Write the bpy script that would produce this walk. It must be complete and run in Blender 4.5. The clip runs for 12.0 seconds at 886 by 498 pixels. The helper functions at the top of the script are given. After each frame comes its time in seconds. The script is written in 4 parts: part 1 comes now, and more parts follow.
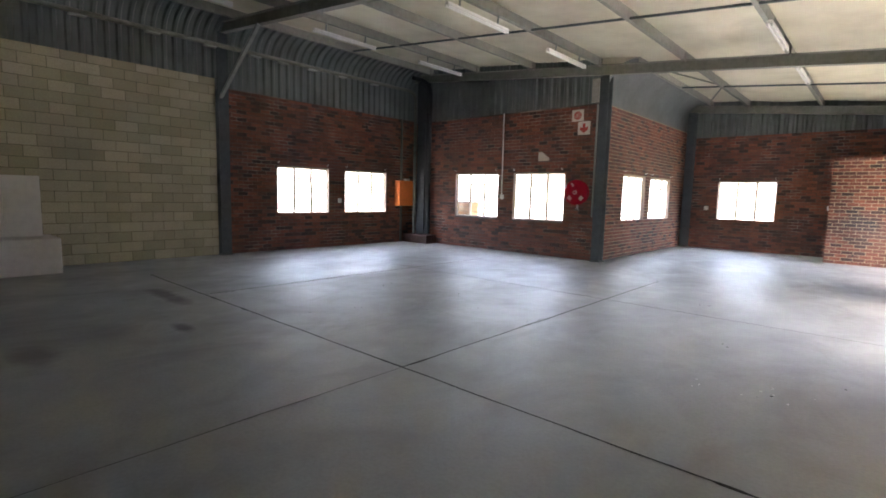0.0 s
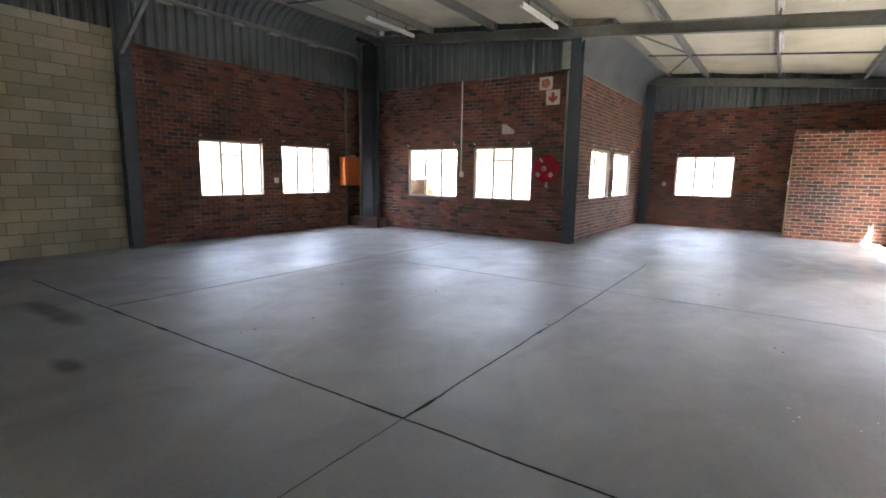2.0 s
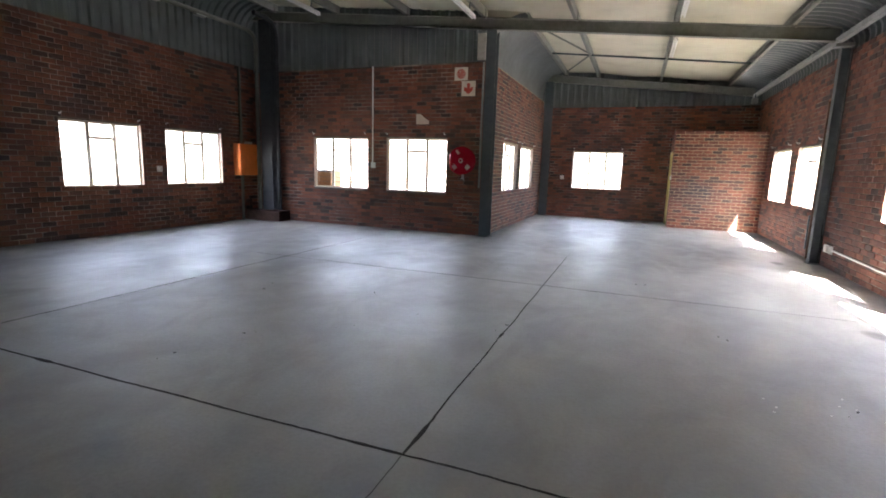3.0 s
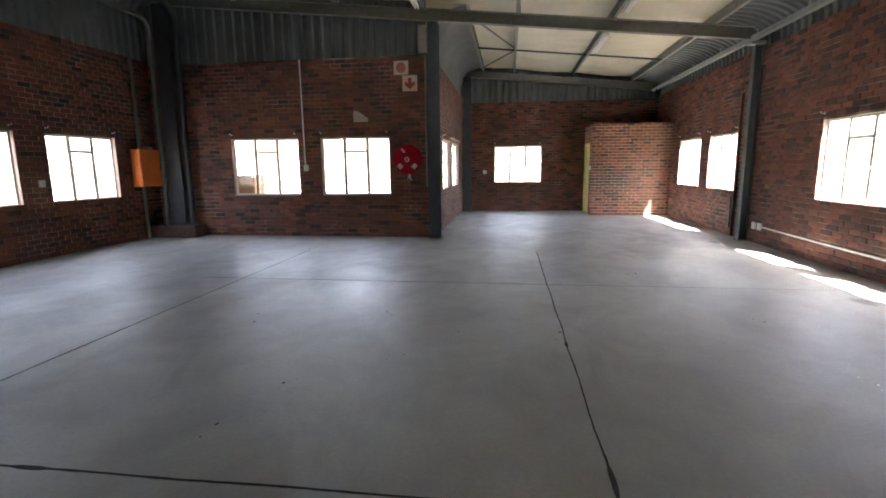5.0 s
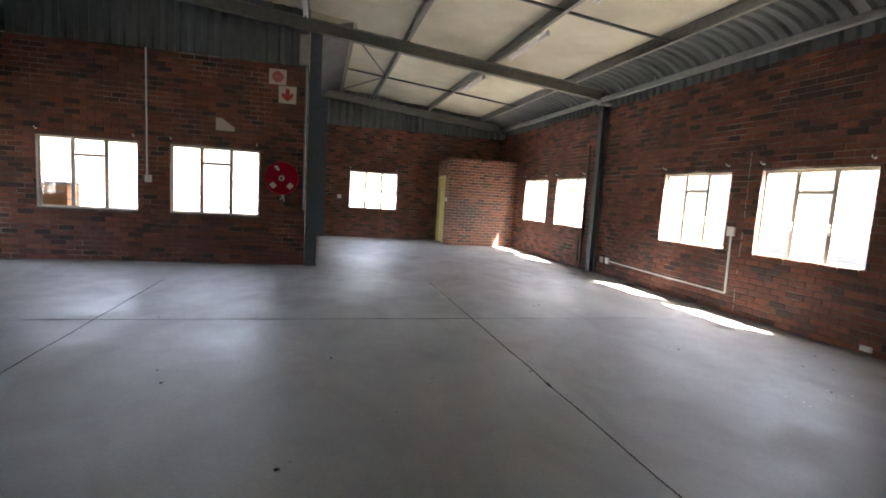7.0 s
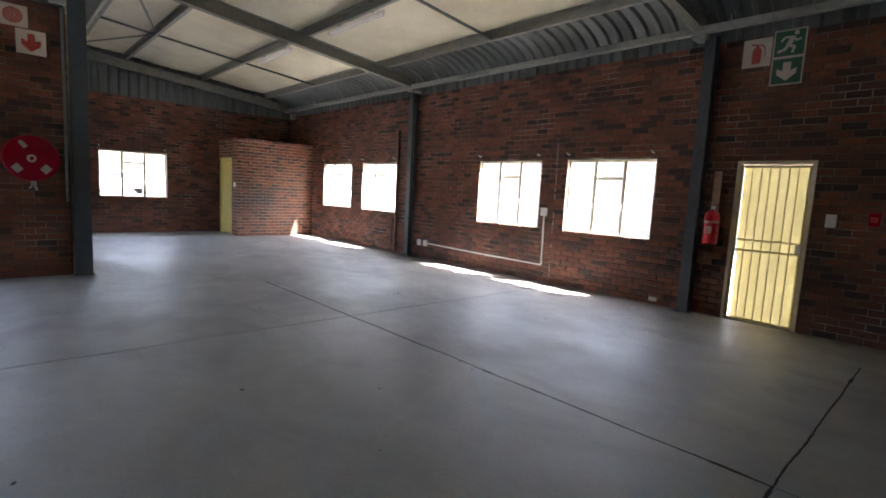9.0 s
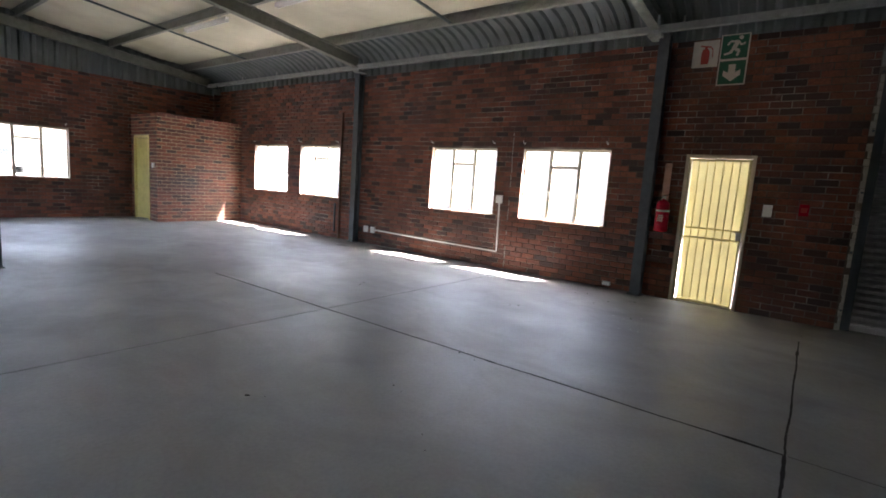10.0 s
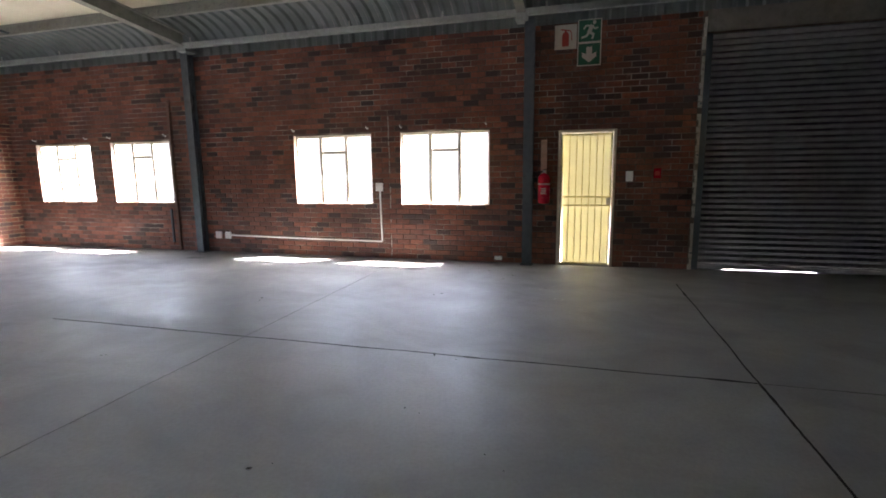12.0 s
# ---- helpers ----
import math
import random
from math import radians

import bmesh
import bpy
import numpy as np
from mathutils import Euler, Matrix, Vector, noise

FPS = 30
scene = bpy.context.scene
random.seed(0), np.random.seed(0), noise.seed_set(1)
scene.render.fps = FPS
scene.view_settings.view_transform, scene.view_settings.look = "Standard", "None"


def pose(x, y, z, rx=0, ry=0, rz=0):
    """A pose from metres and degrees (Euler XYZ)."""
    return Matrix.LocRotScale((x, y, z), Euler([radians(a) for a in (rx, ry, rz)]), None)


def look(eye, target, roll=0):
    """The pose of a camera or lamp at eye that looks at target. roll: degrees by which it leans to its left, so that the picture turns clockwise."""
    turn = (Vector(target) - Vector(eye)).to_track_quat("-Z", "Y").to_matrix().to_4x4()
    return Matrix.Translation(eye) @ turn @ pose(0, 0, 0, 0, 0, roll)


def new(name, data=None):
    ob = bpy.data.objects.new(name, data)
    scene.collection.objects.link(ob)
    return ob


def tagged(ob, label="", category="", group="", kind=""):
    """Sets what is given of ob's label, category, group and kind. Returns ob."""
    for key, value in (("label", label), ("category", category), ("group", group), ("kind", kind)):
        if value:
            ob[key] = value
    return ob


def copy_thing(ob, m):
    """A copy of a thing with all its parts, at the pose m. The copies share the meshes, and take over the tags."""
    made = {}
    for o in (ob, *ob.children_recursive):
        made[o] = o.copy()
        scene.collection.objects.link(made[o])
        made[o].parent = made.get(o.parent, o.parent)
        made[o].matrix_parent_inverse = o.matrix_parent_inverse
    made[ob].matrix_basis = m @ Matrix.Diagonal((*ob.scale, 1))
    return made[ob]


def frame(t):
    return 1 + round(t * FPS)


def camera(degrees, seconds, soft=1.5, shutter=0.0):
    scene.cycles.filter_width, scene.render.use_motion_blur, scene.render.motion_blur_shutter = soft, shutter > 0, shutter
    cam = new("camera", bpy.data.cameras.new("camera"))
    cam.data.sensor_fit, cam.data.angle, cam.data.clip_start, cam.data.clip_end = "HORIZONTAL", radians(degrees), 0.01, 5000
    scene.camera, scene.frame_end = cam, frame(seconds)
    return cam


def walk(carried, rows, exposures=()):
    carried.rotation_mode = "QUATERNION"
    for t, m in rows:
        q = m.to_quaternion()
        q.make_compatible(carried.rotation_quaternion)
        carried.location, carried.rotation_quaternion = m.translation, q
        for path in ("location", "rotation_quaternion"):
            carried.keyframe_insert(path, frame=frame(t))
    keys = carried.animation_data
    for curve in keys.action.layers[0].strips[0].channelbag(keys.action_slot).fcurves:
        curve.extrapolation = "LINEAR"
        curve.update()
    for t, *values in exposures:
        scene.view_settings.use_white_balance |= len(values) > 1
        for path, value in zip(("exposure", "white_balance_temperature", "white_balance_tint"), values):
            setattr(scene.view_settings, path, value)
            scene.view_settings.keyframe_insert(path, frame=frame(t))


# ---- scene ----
cam = camera(84.5, 12.0, soft=1.8)
# time, exposure, white balance
EXPOSURES = [(0.0, 6.27, 6600), (2.0, 6.22, 6550), (3.0, 6.07, 6600), (5.0, 5.68, 6800), (7.0, 5.48, 6800), (9.0, 5.33, 6450), (12.0, 5.55, 6400)]
SKY, SUN = 0.15, 5.0
PATH = [
    (0, (0.07, -0.075, 1.494), (-1.262, 1.401, 1.272), 1.4),
    (0.5, (-0.176, 0.214, 1.472), (-1.577, 1.623, 1.246), 1.2),
    (1, (-0.424, 0.412, 1.473), (-1.761, 1.874, 1.206), 1.2),
    (1.5, (-0.794, 0.495, 1.478), (-1.935, 2.11, 1.176), 2.0),
    (2, (-1.165, 0.588, 1.464), (-2.283, 2.218, 1.161), 0.9),
    (2.5, (-1.53, 0.658, 1.439), (-2.519, 2.367, 1.123), 1.6),
    (3, (-1.911, 0.644, 1.473), (-2.624, 2.483, 1.142), 1.8),
    (3.2, (-2.049, 0.633, 1.483), (-2.698, 2.494, 1.142), 1.8),
    (4.8, (-3.245, 0.717, 1.461), (-3.537, 2.663, 1.106), 0.7),
    (5, (-3.417, 0.774, 1.48), (-3.679, 2.728, 1.145), -0.6),
    (5.5, (-3.805, 0.855, 1.49), (-3.856, 2.835, 1.212), 2.0),
    (6, (-4.142, 0.96, 1.473), (-4.015, 2.94, 1.217), 2.6),
    (6.5, (-4.453, 1.132, 1.487), (-4.197, 3.101, 1.241), 2.4),
    (7, (-4.778, 1.26, 1.479), (-4.283, 3.186, 1.263), 3.5),
    (7.2, (-4.909, 1.304, 1.497), (-4.354, 3.213, 1.282), 3.4),
    (8.8, (-5.79, 2.07, 1.445), (-4.503, 3.586, 1.226), 3.7),
    (9, (-5.880, 2.189, 1.449), (-4.527, 3.644, 1.221), 3.0),
    (9.5, (-6.074, 2.491, 1.434), (-4.596, 3.817, 1.195), 3.9),
    (10, (-6.293, 2.776, 1.442), (-4.712, 3.970, 1.172), 3.9),
    (10.5, (-6.371, 3.104, 1.451), (-4.699, 4.168, 1.184), 1.1),
    (11, (-6.512, 3.462, 1.430), (-4.743, 4.349, 1.140), 2.3),
    (11.5, (-6.571, 3.738, 1.442), (-4.724, 4.439, 1.126), 0.6),
    (12, (-6.534, 3.954, 1.466), (-4.634, 4.493, 1.151), -0.7),
]
walk(cam, [(t, look(eye, target, roll)) for t, eye, target, roll in PATH],
     exposures=[(t, e, kelvin, 20) for t, e, kelvin in EXPOSURES])

# ---- world and sun ----
SUN_TO = Vector((0.373, -0.505, 1.0)).normalized()
world = bpy.data.worlds.new("sky")
scene.world = world
world.use_nodes = True
wn = world.node_tree
sky = wn.nodes.new("ShaderNodeTexSky")
sky.sky_type = "NISHITA"
sky.sun_disc = False
sky.sun_elevation = math.asin(SUN_TO.z)
sky.sun_rotation = math.atan2(SUN_TO.x, SUN_TO.y)
sky.dust_density = 3.0
pale = wn.nodes.new("ShaderNodeHueSaturation")
pale.inputs["Saturation"].default_value = 0.6
wn.links.new(sky.outputs[0], pale.inputs["Color"])
wn.links.new(pale.outputs[0], wn.nodes["Background"].inputs[0])
wn.nodes["Background"].inputs[1].default_value = SKY
sun = new("sun", bpy.data.lights.new("sun", "SUN"))
sun.data.energy, sun.data.angle, sun.data.color = SUN, radians(0.5), (1.0, 0.95, 0.87)
sun.matrix_world = look(SUN_TO * 40, (0, 0, 0))


# ---- materials ----
def mat(name, base, rough=0.6, metal=0.0):
    m = bpy.data.materials.new(name)
    m.use_nodes = True
    b = m.node_tree.nodes["Principled BSDF"]
    b.inputs["Base Color"].default_value = (*base, 1)
    b.inputs["Roughness"].default_value = rough
    b.inputs["Metallic"].default_value = metal
    return m


class Mix:
    """Small node helper over one material."""

    def __init__(self, name, base, rough=0.6, metal=0.0):
        self.m = mat(name, base, rough, metal)
        self.t = self.m.node_tree
        self.b = self.t.nodes["Principled BSDF"]
        self.xyz = self.t.nodes.new("ShaderNodeTexCoord").outputs["Object"]
        self.geo = self.t.nodes.new("ShaderNodeNewGeometry")
        self.world_xyz = self.geo.outputs["Position"]

    def node(self, kind, **props):
        n = self.t.nodes.new(kind)
        for k, v in props.items():
            n.inputs[k].default_value = v
        return n

    def link(self, a, b):
        self.t.links.new(a, b)

    def scaled(self, src, sx, sy, sz):
        n = self.node("ShaderNodeMapping")
        n.inputs["Scale"].default_value = (sx, sy, sz)
        self.link(src, n.inputs[0])
        return n.outputs[0]

    def noise(self, scale, detail=4.0, src=None, rough=0.55, distort=0.0):
        n = self.node("ShaderNodeTexNoise", Scale=scale, Detail=detail, Roughness=rough, Distortion=distort)
        self.link(src or self.world_xyz, n.inputs["Vector"])
        return n.outputs["Fac"]

    def ramp(self, fac, stops):
        n = self.node("ShaderNodeValToRGB")
        e = n.color_ramp.elements
        while len(e) < len(stops):
            e.new(0.5)
        for el, (p, c) in zip(e, stops):
            el.position = p
            el.color = (*c, 1) if len(c) == 3 else (c[0], c[0], c[0], 1)
        self.link(fac, n.inputs[0])
        return n.outputs[0]

    def mixed(self, fac, a, b, blend="MIX"):
        n = self.node("ShaderNodeMix")
        n.data_type, n.blend_type = "RGBA", blend
        if isinstance(fac, float):
            n.inputs[0].default_value = fac
        else:
            self.link(fac, n.inputs[0])
        for v, i in ((a, 6), (b, 7)):
            if isinstance(v, tuple):
                n.inputs[i].default_value = (*v, 1)
            else:
                self.link(v, n.inputs[i])
        return n.outputs[2]

    def math(self, op, a, b):
        n = self.node("ShaderNodeMath")
        n.operation = op
        for v, i in ((a, 0), (b, 1)):
            if isinstance(v, (int, float)):
                n.inputs[i].default_value = v
            else:
                self.link(v, n.inputs[i])
        return n.outputs[0]

    def spot(self, at, size, wobble, k):
        """Strength of one ragged stain about a place in the room."""
        mp = self.node("ShaderNodeMapping")
        mp.inputs["Location"].default_value = tuple(-p / q for p, q in zip(at, size))
        mp.inputs["Scale"].default_value = tuple(1 / q for q in size)
        self.link(self.world_xyz, mp.inputs[0])
        ln = self.node("ShaderNodeVectorMath")
        ln.operation = "LENGTH"
        self.link(mp.outputs[0], ln.inputs[0])
        d = self.math("ADD", ln.outputs["Value"], self.math("MULTIPLY", self.math("SUBTRACT", wobble, 0.5), 1.6))
        return self.ramp(d, [(0.45, (k,)), (1.0, (0,))])

    def colour(self, c):
        self.link(c, self.b.inputs["Base Color"])

    def rough(self, lo, hi, fac):
        n = self.node("ShaderNodeMapRange")
        n.inputs["To Min"].default_value, n.inputs["To Max"].default_value = lo, hi
        self.link(fac, n.inputs[0])
        self.link(n.outputs[0], self.b.inputs["Roughness"])

    def bump(self, h, strength, dist=0.01):
        n = self.node("ShaderNodeBump", Strength=strength, Distance=dist)
        self.link(h, n.inputs["Height"])
        self.link(n.outputs[0], self.b.inputs["Normal"])


def piece_random(x):
    """A random value for each separate object and each loose piece of a joined mesh."""
    oi = x.node("ShaderNodeObjectInfo")
    s = x.math("ADD", oi.outputs["Random"], x.geo.outputs["Random Per Island"])
    return x.math("FRACT", s, 0.0)


def brick_material():
    x = Mix("clinker_brick", (0.2, 0.08, 0.05), 0.8)
    r = piece_random(x)
    c = x.ramp(r, [(0.0, (0.035, 0.023, 0.021)), (0.15, (0.075, 0.035, 0.027)), (0.30, (0.15, 0.050, 0.031)),
                   (0.62, (0.205, 0.067, 0.037)), (0.85, (0.26, 0.094, 0.052)), (1.0, (0.12, 0.060, 0.046))])
    patch = x.noise(1.1, 3)
    c = x.mixed(x.math("MULTIPLY", x.ramp(patch, [(0.48, (0,)), (0.66, (1,))]), 0.55), c, (0.052, 0.029, 0.024))
    fine = x.noise(38, 6)
    c = x.mixed(x.ramp(fine, [(0.42, (0,)), (0.75, (0.6,))]), c, (0.055, 0.035, 0.03))
    smear = x.noise(7, 5, rough=0.7)
    c = x.mixed(x.ramp(smear, [(0.60, (0,)), (0.75, (0.30,))]), c, (0.33, 0.26, 0.21))
    c = x.mixed(x.spot((-0.35, 15.6, 1.05), (0.5, 0.5, 0.3), smear, 0.8), c, (0.03, 0.03, 0.034))
    x.colour(c)
    x.rough(0.62, 0.92, fine)
    x.bump(x.noise(120, 5), 0.45, 0.004)
    return x.m


def mortar_material():
    x = Mix("mortar", (0.3, 0.28, 0.26), 0.95)
    n = x.noise(1.7, 4)
    c = x.ramp(n, [(0.34, (0.055, 0.040, 0.032)), (0.52, (0.15, 0.12, 0.095)), (0.68, (0.38, 0.33, 0.27))])
    g = x.noise(90, 4)
    c = x.mixed(x.ramp(g, [(0.4, (0,)), (0.8, (0.5,))]), c, (0.07, 0.06, 0.055))
    x.colour(c)
    x.bump(g, 0.6, 0.004)
    return x.m


def block_material():
    x = Mix("concrete_block", (0.4, 0.37, 0.28), 0.93)
    r = piece_random(x)
    c = x.ramp(r, [(0.0, (0.42, 0.385, 0.265)), (0.5, (0.53, 0.49, 0.35)), (1.0, (0.62, 0.58, 0.43))])
    st = x.noise(0.9, 5)
    c = x.mixed(x.ramp(st, [(0.45, (0,)), (0.7, (0.45,))]), c, (0.38, 0.35, 0.25))
    fine = x.noise(60, 6)
    c = x.mixed(x.ramp(fine, [(0.35, (0.35,)), (0.65, (0,))]), c, (0.18, 0.165, 0.12))
    x.colour(c)
    x.bump(fine, 0.6, 0.006)
    return x.m


def floor_material():
    x = Mix("painted_concrete", (0.22, 0.235, 0.25), 0.35)
    big = x.noise(0.5, 4, rough=0.55, distort=0.3)
    mid = x.noise(1.2, 5, src=x.scaled(x.world_xyz, 1.0, 0.6, 1.0), rough=0.6, distort=0.7)
    fine = x.noise(40, 5)
    c = x.ramp(big, [(0.3, (0.235, 0.238, 0.228)), (0.55, (0.29, 0.293, 0.282)), (0.75, (0.335, 0.338, 0.326))])
    c = x.mixed(x.ramp(mid, [(0.46, (0,)), (0.70, (0.5,))]), c, (0.34, 0.342, 0.332))
    c = x.mixed(x.ramp(mid, [(0.28, (0.4,)), (0.48, (0,))]), c, (0.17, 0.172, 0.165))
    c = x.mixed(x.ramp(fine, [(0.35, (0.22,)), (0.6, (0,))]), c, (0.17, 0.172, 0.165))
    for px, py, rx, ry, k in ((-7.2, 2.32, 0.75, 0.16, 0.75), (-5.45, 1.86, 0.35, 0.12, 0.8), (0.36, 6.37, 0.12, 0.20, 0.75), (0.48, 10.56, 0.12, 0.20, 0.75), (-5.2, 0.6, 0.5, 0.2, 0.4)):
        c = x.mixed(x.spot((px, py, 0), (rx, ry, 1.0), mid, k), c, (0.05, 0.05, 0.052))
    x.colour(c)
    blot = x.noise(1.9, 6, rough=0.6, distort=1.1)
    x.rough(0.41, 0.66, x.ramp(x.mixed(0.55, mid, blot), [(0.37, (1,)), (0.62, (0,))]))
    x.b.inputs["Specular IOR Level"].default_value = 0.55
    x.bump(x.mixed(0.35, x.noise(3.2, 4, distort=0.4), fine), 0.10, 0.010)
    return x.m


def sheet_material(name, base, rough=0.5):
    x = Mix(name, base, rough, 0.0)
    d = x.noise(1.4, 5)
    dark = tuple(v * 0.75 for v in base)
    light = tuple(min(1, v * 1.15 + 0.005) for v in base)
    c = x.ramp(d, [(0.3, dark), (0.55, base), (0.75, light)])
    st = x.noise(6, 6, src=x.scaled(x.world_xyz, 3, 3, 0.35))
    c = x.mixed(x.ramp(st, [(0.55, (0,)), (0.75, (0.03,))]), c, tuple(v * 0.5 for v in base))
    x.colour(c)
    x.rough(rough - 0.12, rough + 0.2, x.noise(12, 5))
    x.bump(x.noise(30, 3), 0.08, 0.004)
    return x.m


def insulation_material():
    x = Mix("roof_insulation", (0.8, 0.78, 0.68), 0.55)
    n = x.noise(1.2, 5)
    c = x.ramp(n, [(0.3, (0.52, 0.49, 0.37)), (0.5, (0.61, 0.58, 0.45)), (0.75, (0.68, 0.65, 0.52))])
    x.colour(c)
    x.bump(x.noise(2.2, 4, src=x.scaled(x.world_xyz, 1.0, 0.35, 1.0)), 0.5, 0.05)
    return x.m


def speckled(name, base, rough, amount=0.3, scale=14, metal=0.0, bump=0.1):
    x = Mix(name, base, rough, metal)
    n = x.noise(scale, 6, rough=0.65)
    c = x.mixed(x.ramp(n, [(0.42, (0,)), (0.74, (1,))]), base, tuple(v * (1 - amount) for v in base))
    w = x.noise(scale * 0.12, 4)
    c = x.mixed(x.ramp(w, [(0.5, (0,)), (0.75, (0.5,))]), c, tuple(v * (1 - amount * 0.7) for v in base))
    x.colour(c)
    x.rough(max(0.02, rough - 0.1), min(1, rough + 0.15), n)
    if bump:
        x.bump(x.noise(scale * 5, 4), bump, 0.003)
    return x.m


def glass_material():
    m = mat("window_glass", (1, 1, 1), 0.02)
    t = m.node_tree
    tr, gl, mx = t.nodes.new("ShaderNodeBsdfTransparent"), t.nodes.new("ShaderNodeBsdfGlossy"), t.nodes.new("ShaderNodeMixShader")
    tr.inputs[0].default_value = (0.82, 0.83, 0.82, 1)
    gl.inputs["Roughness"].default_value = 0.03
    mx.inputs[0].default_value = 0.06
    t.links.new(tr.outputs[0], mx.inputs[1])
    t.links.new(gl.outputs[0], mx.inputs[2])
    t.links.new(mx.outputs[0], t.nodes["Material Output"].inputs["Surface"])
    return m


def thin_sheet_material(name, base, share):
    """A thin sheet that lets part of the light through."""
    x = Mix(name, base, 0.45)
    n = x.noise(3, 4)
    c = x.mixed(x.ramp(n, [(0.4, (0,)), (0.7, (0.5,))]), base, tuple(v * 0.8 for v in base))
    x.colour(c)
    tl, mx = x.node("ShaderNodeBsdfTranslucent"), x.node("ShaderNodeMixShader")
    x.link(c, tl.inputs[0])
    mx.inputs[0].default_value = share
    x.link(x.b.outputs[0], mx.inputs[1])
    x.link(tl.outputs[0], mx.inputs[2])
    x.link(mx.outputs[0], x.t.nodes["Material Output"].inputs["Surface"])
    return x.m


BRICK, MORTAR, BLOCK, FLOOR = brick_material(), mortar_material(), block_material(), floor_material()
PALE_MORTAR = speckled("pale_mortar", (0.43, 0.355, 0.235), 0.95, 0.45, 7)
BLOCK_MORTAR = speckled("block_mortar", (0.24, 0.215, 0.15), 0.95, 0.4, 30)
SHEET = sheet_material("green_grey_sheeting", (0.125, 0.145, 0.146), 0.5)
STEEL = speckled("green_grey_steel", (0.16, 0.168, 0.142), 0.5, 0.3, 10)
STEEL_BLUE = speckled("blue_grey_steel", (0.065, 0.085, 0.095), 0.45, 0.3, 10)
PURLIN = speckled("pale_green_grey_steel", (0.24, 0.245, 0.215), 0.5, 0.25, 10)
TUBE = speckled("pale_grey_tube", (0.27, 0.29, 0.27), 0.5, 0.3, 12)
CEILING = insulation_material()
CREAM = speckled("cream_enamel", (0.62, 0.57, 0.45), 0.4, 0.2, 18)
WHITE = speckled("white_paint", (0.78, 0.77, 0.74), 0.5, 0.12, 8)
PLASTIC = speckled("white_plastic", (0.80, 0.80, 0.78), 0.35, 0.08, 20, bump=0)
PLASTER = speckled("grey_plaster", (0.42, 0.40, 0.36), 0.9, 0.3, 9)
CONCRETE = speckled("dark_concrete", (0.20, 0.19, 0.165), 0.9, 0.3, 9)
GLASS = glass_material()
ORANGE = speckled("orange_enamel", (0.78, 0.20, 0.035), 0.35, 0.15, 9)
RED = speckled("red_enamel", (0.60, 0.012, 0.034), 0.22, 0.2, 9, bump=0)
CRIMSON = speckled("crimson_enamel", (0.36, 0.008, 0.026), 0.16, 0.2, 9, bump=0)
BLACK = speckled("black_rubber", (0.02, 0.02, 0.02), 0.6, 0.3, 20)
JOINT_GREY = speckled("grey_joint_dust", (0.12, 0.12, 0.116), 0.9, 0.4, 40)
DARK = speckled("dark_tar", (0.018, 0.018, 0.018), 0.85, 0.4, 40)
CHROME = speckled("dull_metal", (0.55, 0.55, 0.53), 0.35, 0.3, 20, metal=1.0)
YELLOW = speckled("yellow_enamel", (0.66, 0.58, 0.22), 0.4, 0.2, 10)
BAR_YELLOW = speckled("worn_yellow_bar", (0.55, 0.48, 0.22), 0.45, 0.3, 14)
YELLOW_SHEET = thin_sheet_material("yellow_thin_sheet", (0.64, 0.61, 0.43), 0.175)
DOOR_FRAME = speckled("tan_enamel", (0.62, 0.53, 0.37), 0.4, 0.2, 10)
JAMB = speckled("cement_smear", (0.46, 0.42, 0.35), 0.92, 0.4, 16)
# Brick of the window reveals, paled in its colour for the sunlight on it.
REVEAL = speckled("sunlit_reveal", (0.46, 0.36, 0.30), 0.85, 0.3, 12)
TIMBER = speckled("brown_timber", (0.56, 0.33, 0.25), 0.7, 0.35, 12)
DARK_STEEL = speckled("dark_painted_steel", (0.036, 0.041, 0.046), 0.78, 0.3, 10)
GALV = speckled("galvanised_slat", (0.27, 0.28, 0.275), 0.38, 0.3, 8, metal=0.35)
SIGN_WHITE = speckled("sign_white", (0.62, 0.56, 0.48), 0.5, 0.15, 10, bump=0)
SIGN_GREEN = speckled("sign_green", (0.012, 0.11, 0.06), 0.45, 0.2, 10, bump=0)
SIGN_RED = speckled("sign_red", (0.42, 0.045, 0.03), 0.45, 0.2, 10, bump=0)
BATTEN = speckled("dark_timber", (0.15, 0.085, 0.06), 0.75, 0.35, 12)
# Brick for the plinth, with the corner's shadow put into its colour.
SHADED_BRICK = speckled("shaded_brick", (0.085, 0.048, 0.038), 0.85, 0.4, 12)
PAVING = speckled("worn_grey_paving", (0.20, 0.19, 0.175), 0.9, 0.25, 3)
OUT_WALL = speckled("weathered_outside_wall", (0.17, 0.163, 0.147), 0.9, 0.2, 3)
OUT_ROOF = speckled("pale_roof_sheet", (0.30, 0.30, 0.30), 0.6, 0.2, 3)
OUT_BRICK = speckled("orange_outside_brick", (0.42, 0.20, 0.08), 0.9, 0.3, 6)
CAR_PAINT = speckled("white_car_paint", (0.72, 0.72, 0.71), 0.25, 0.1, 4, bump=0)
CAR_GLASS = mat("dark_car_glass", (0.03, 0.035, 0.04), 0.08)


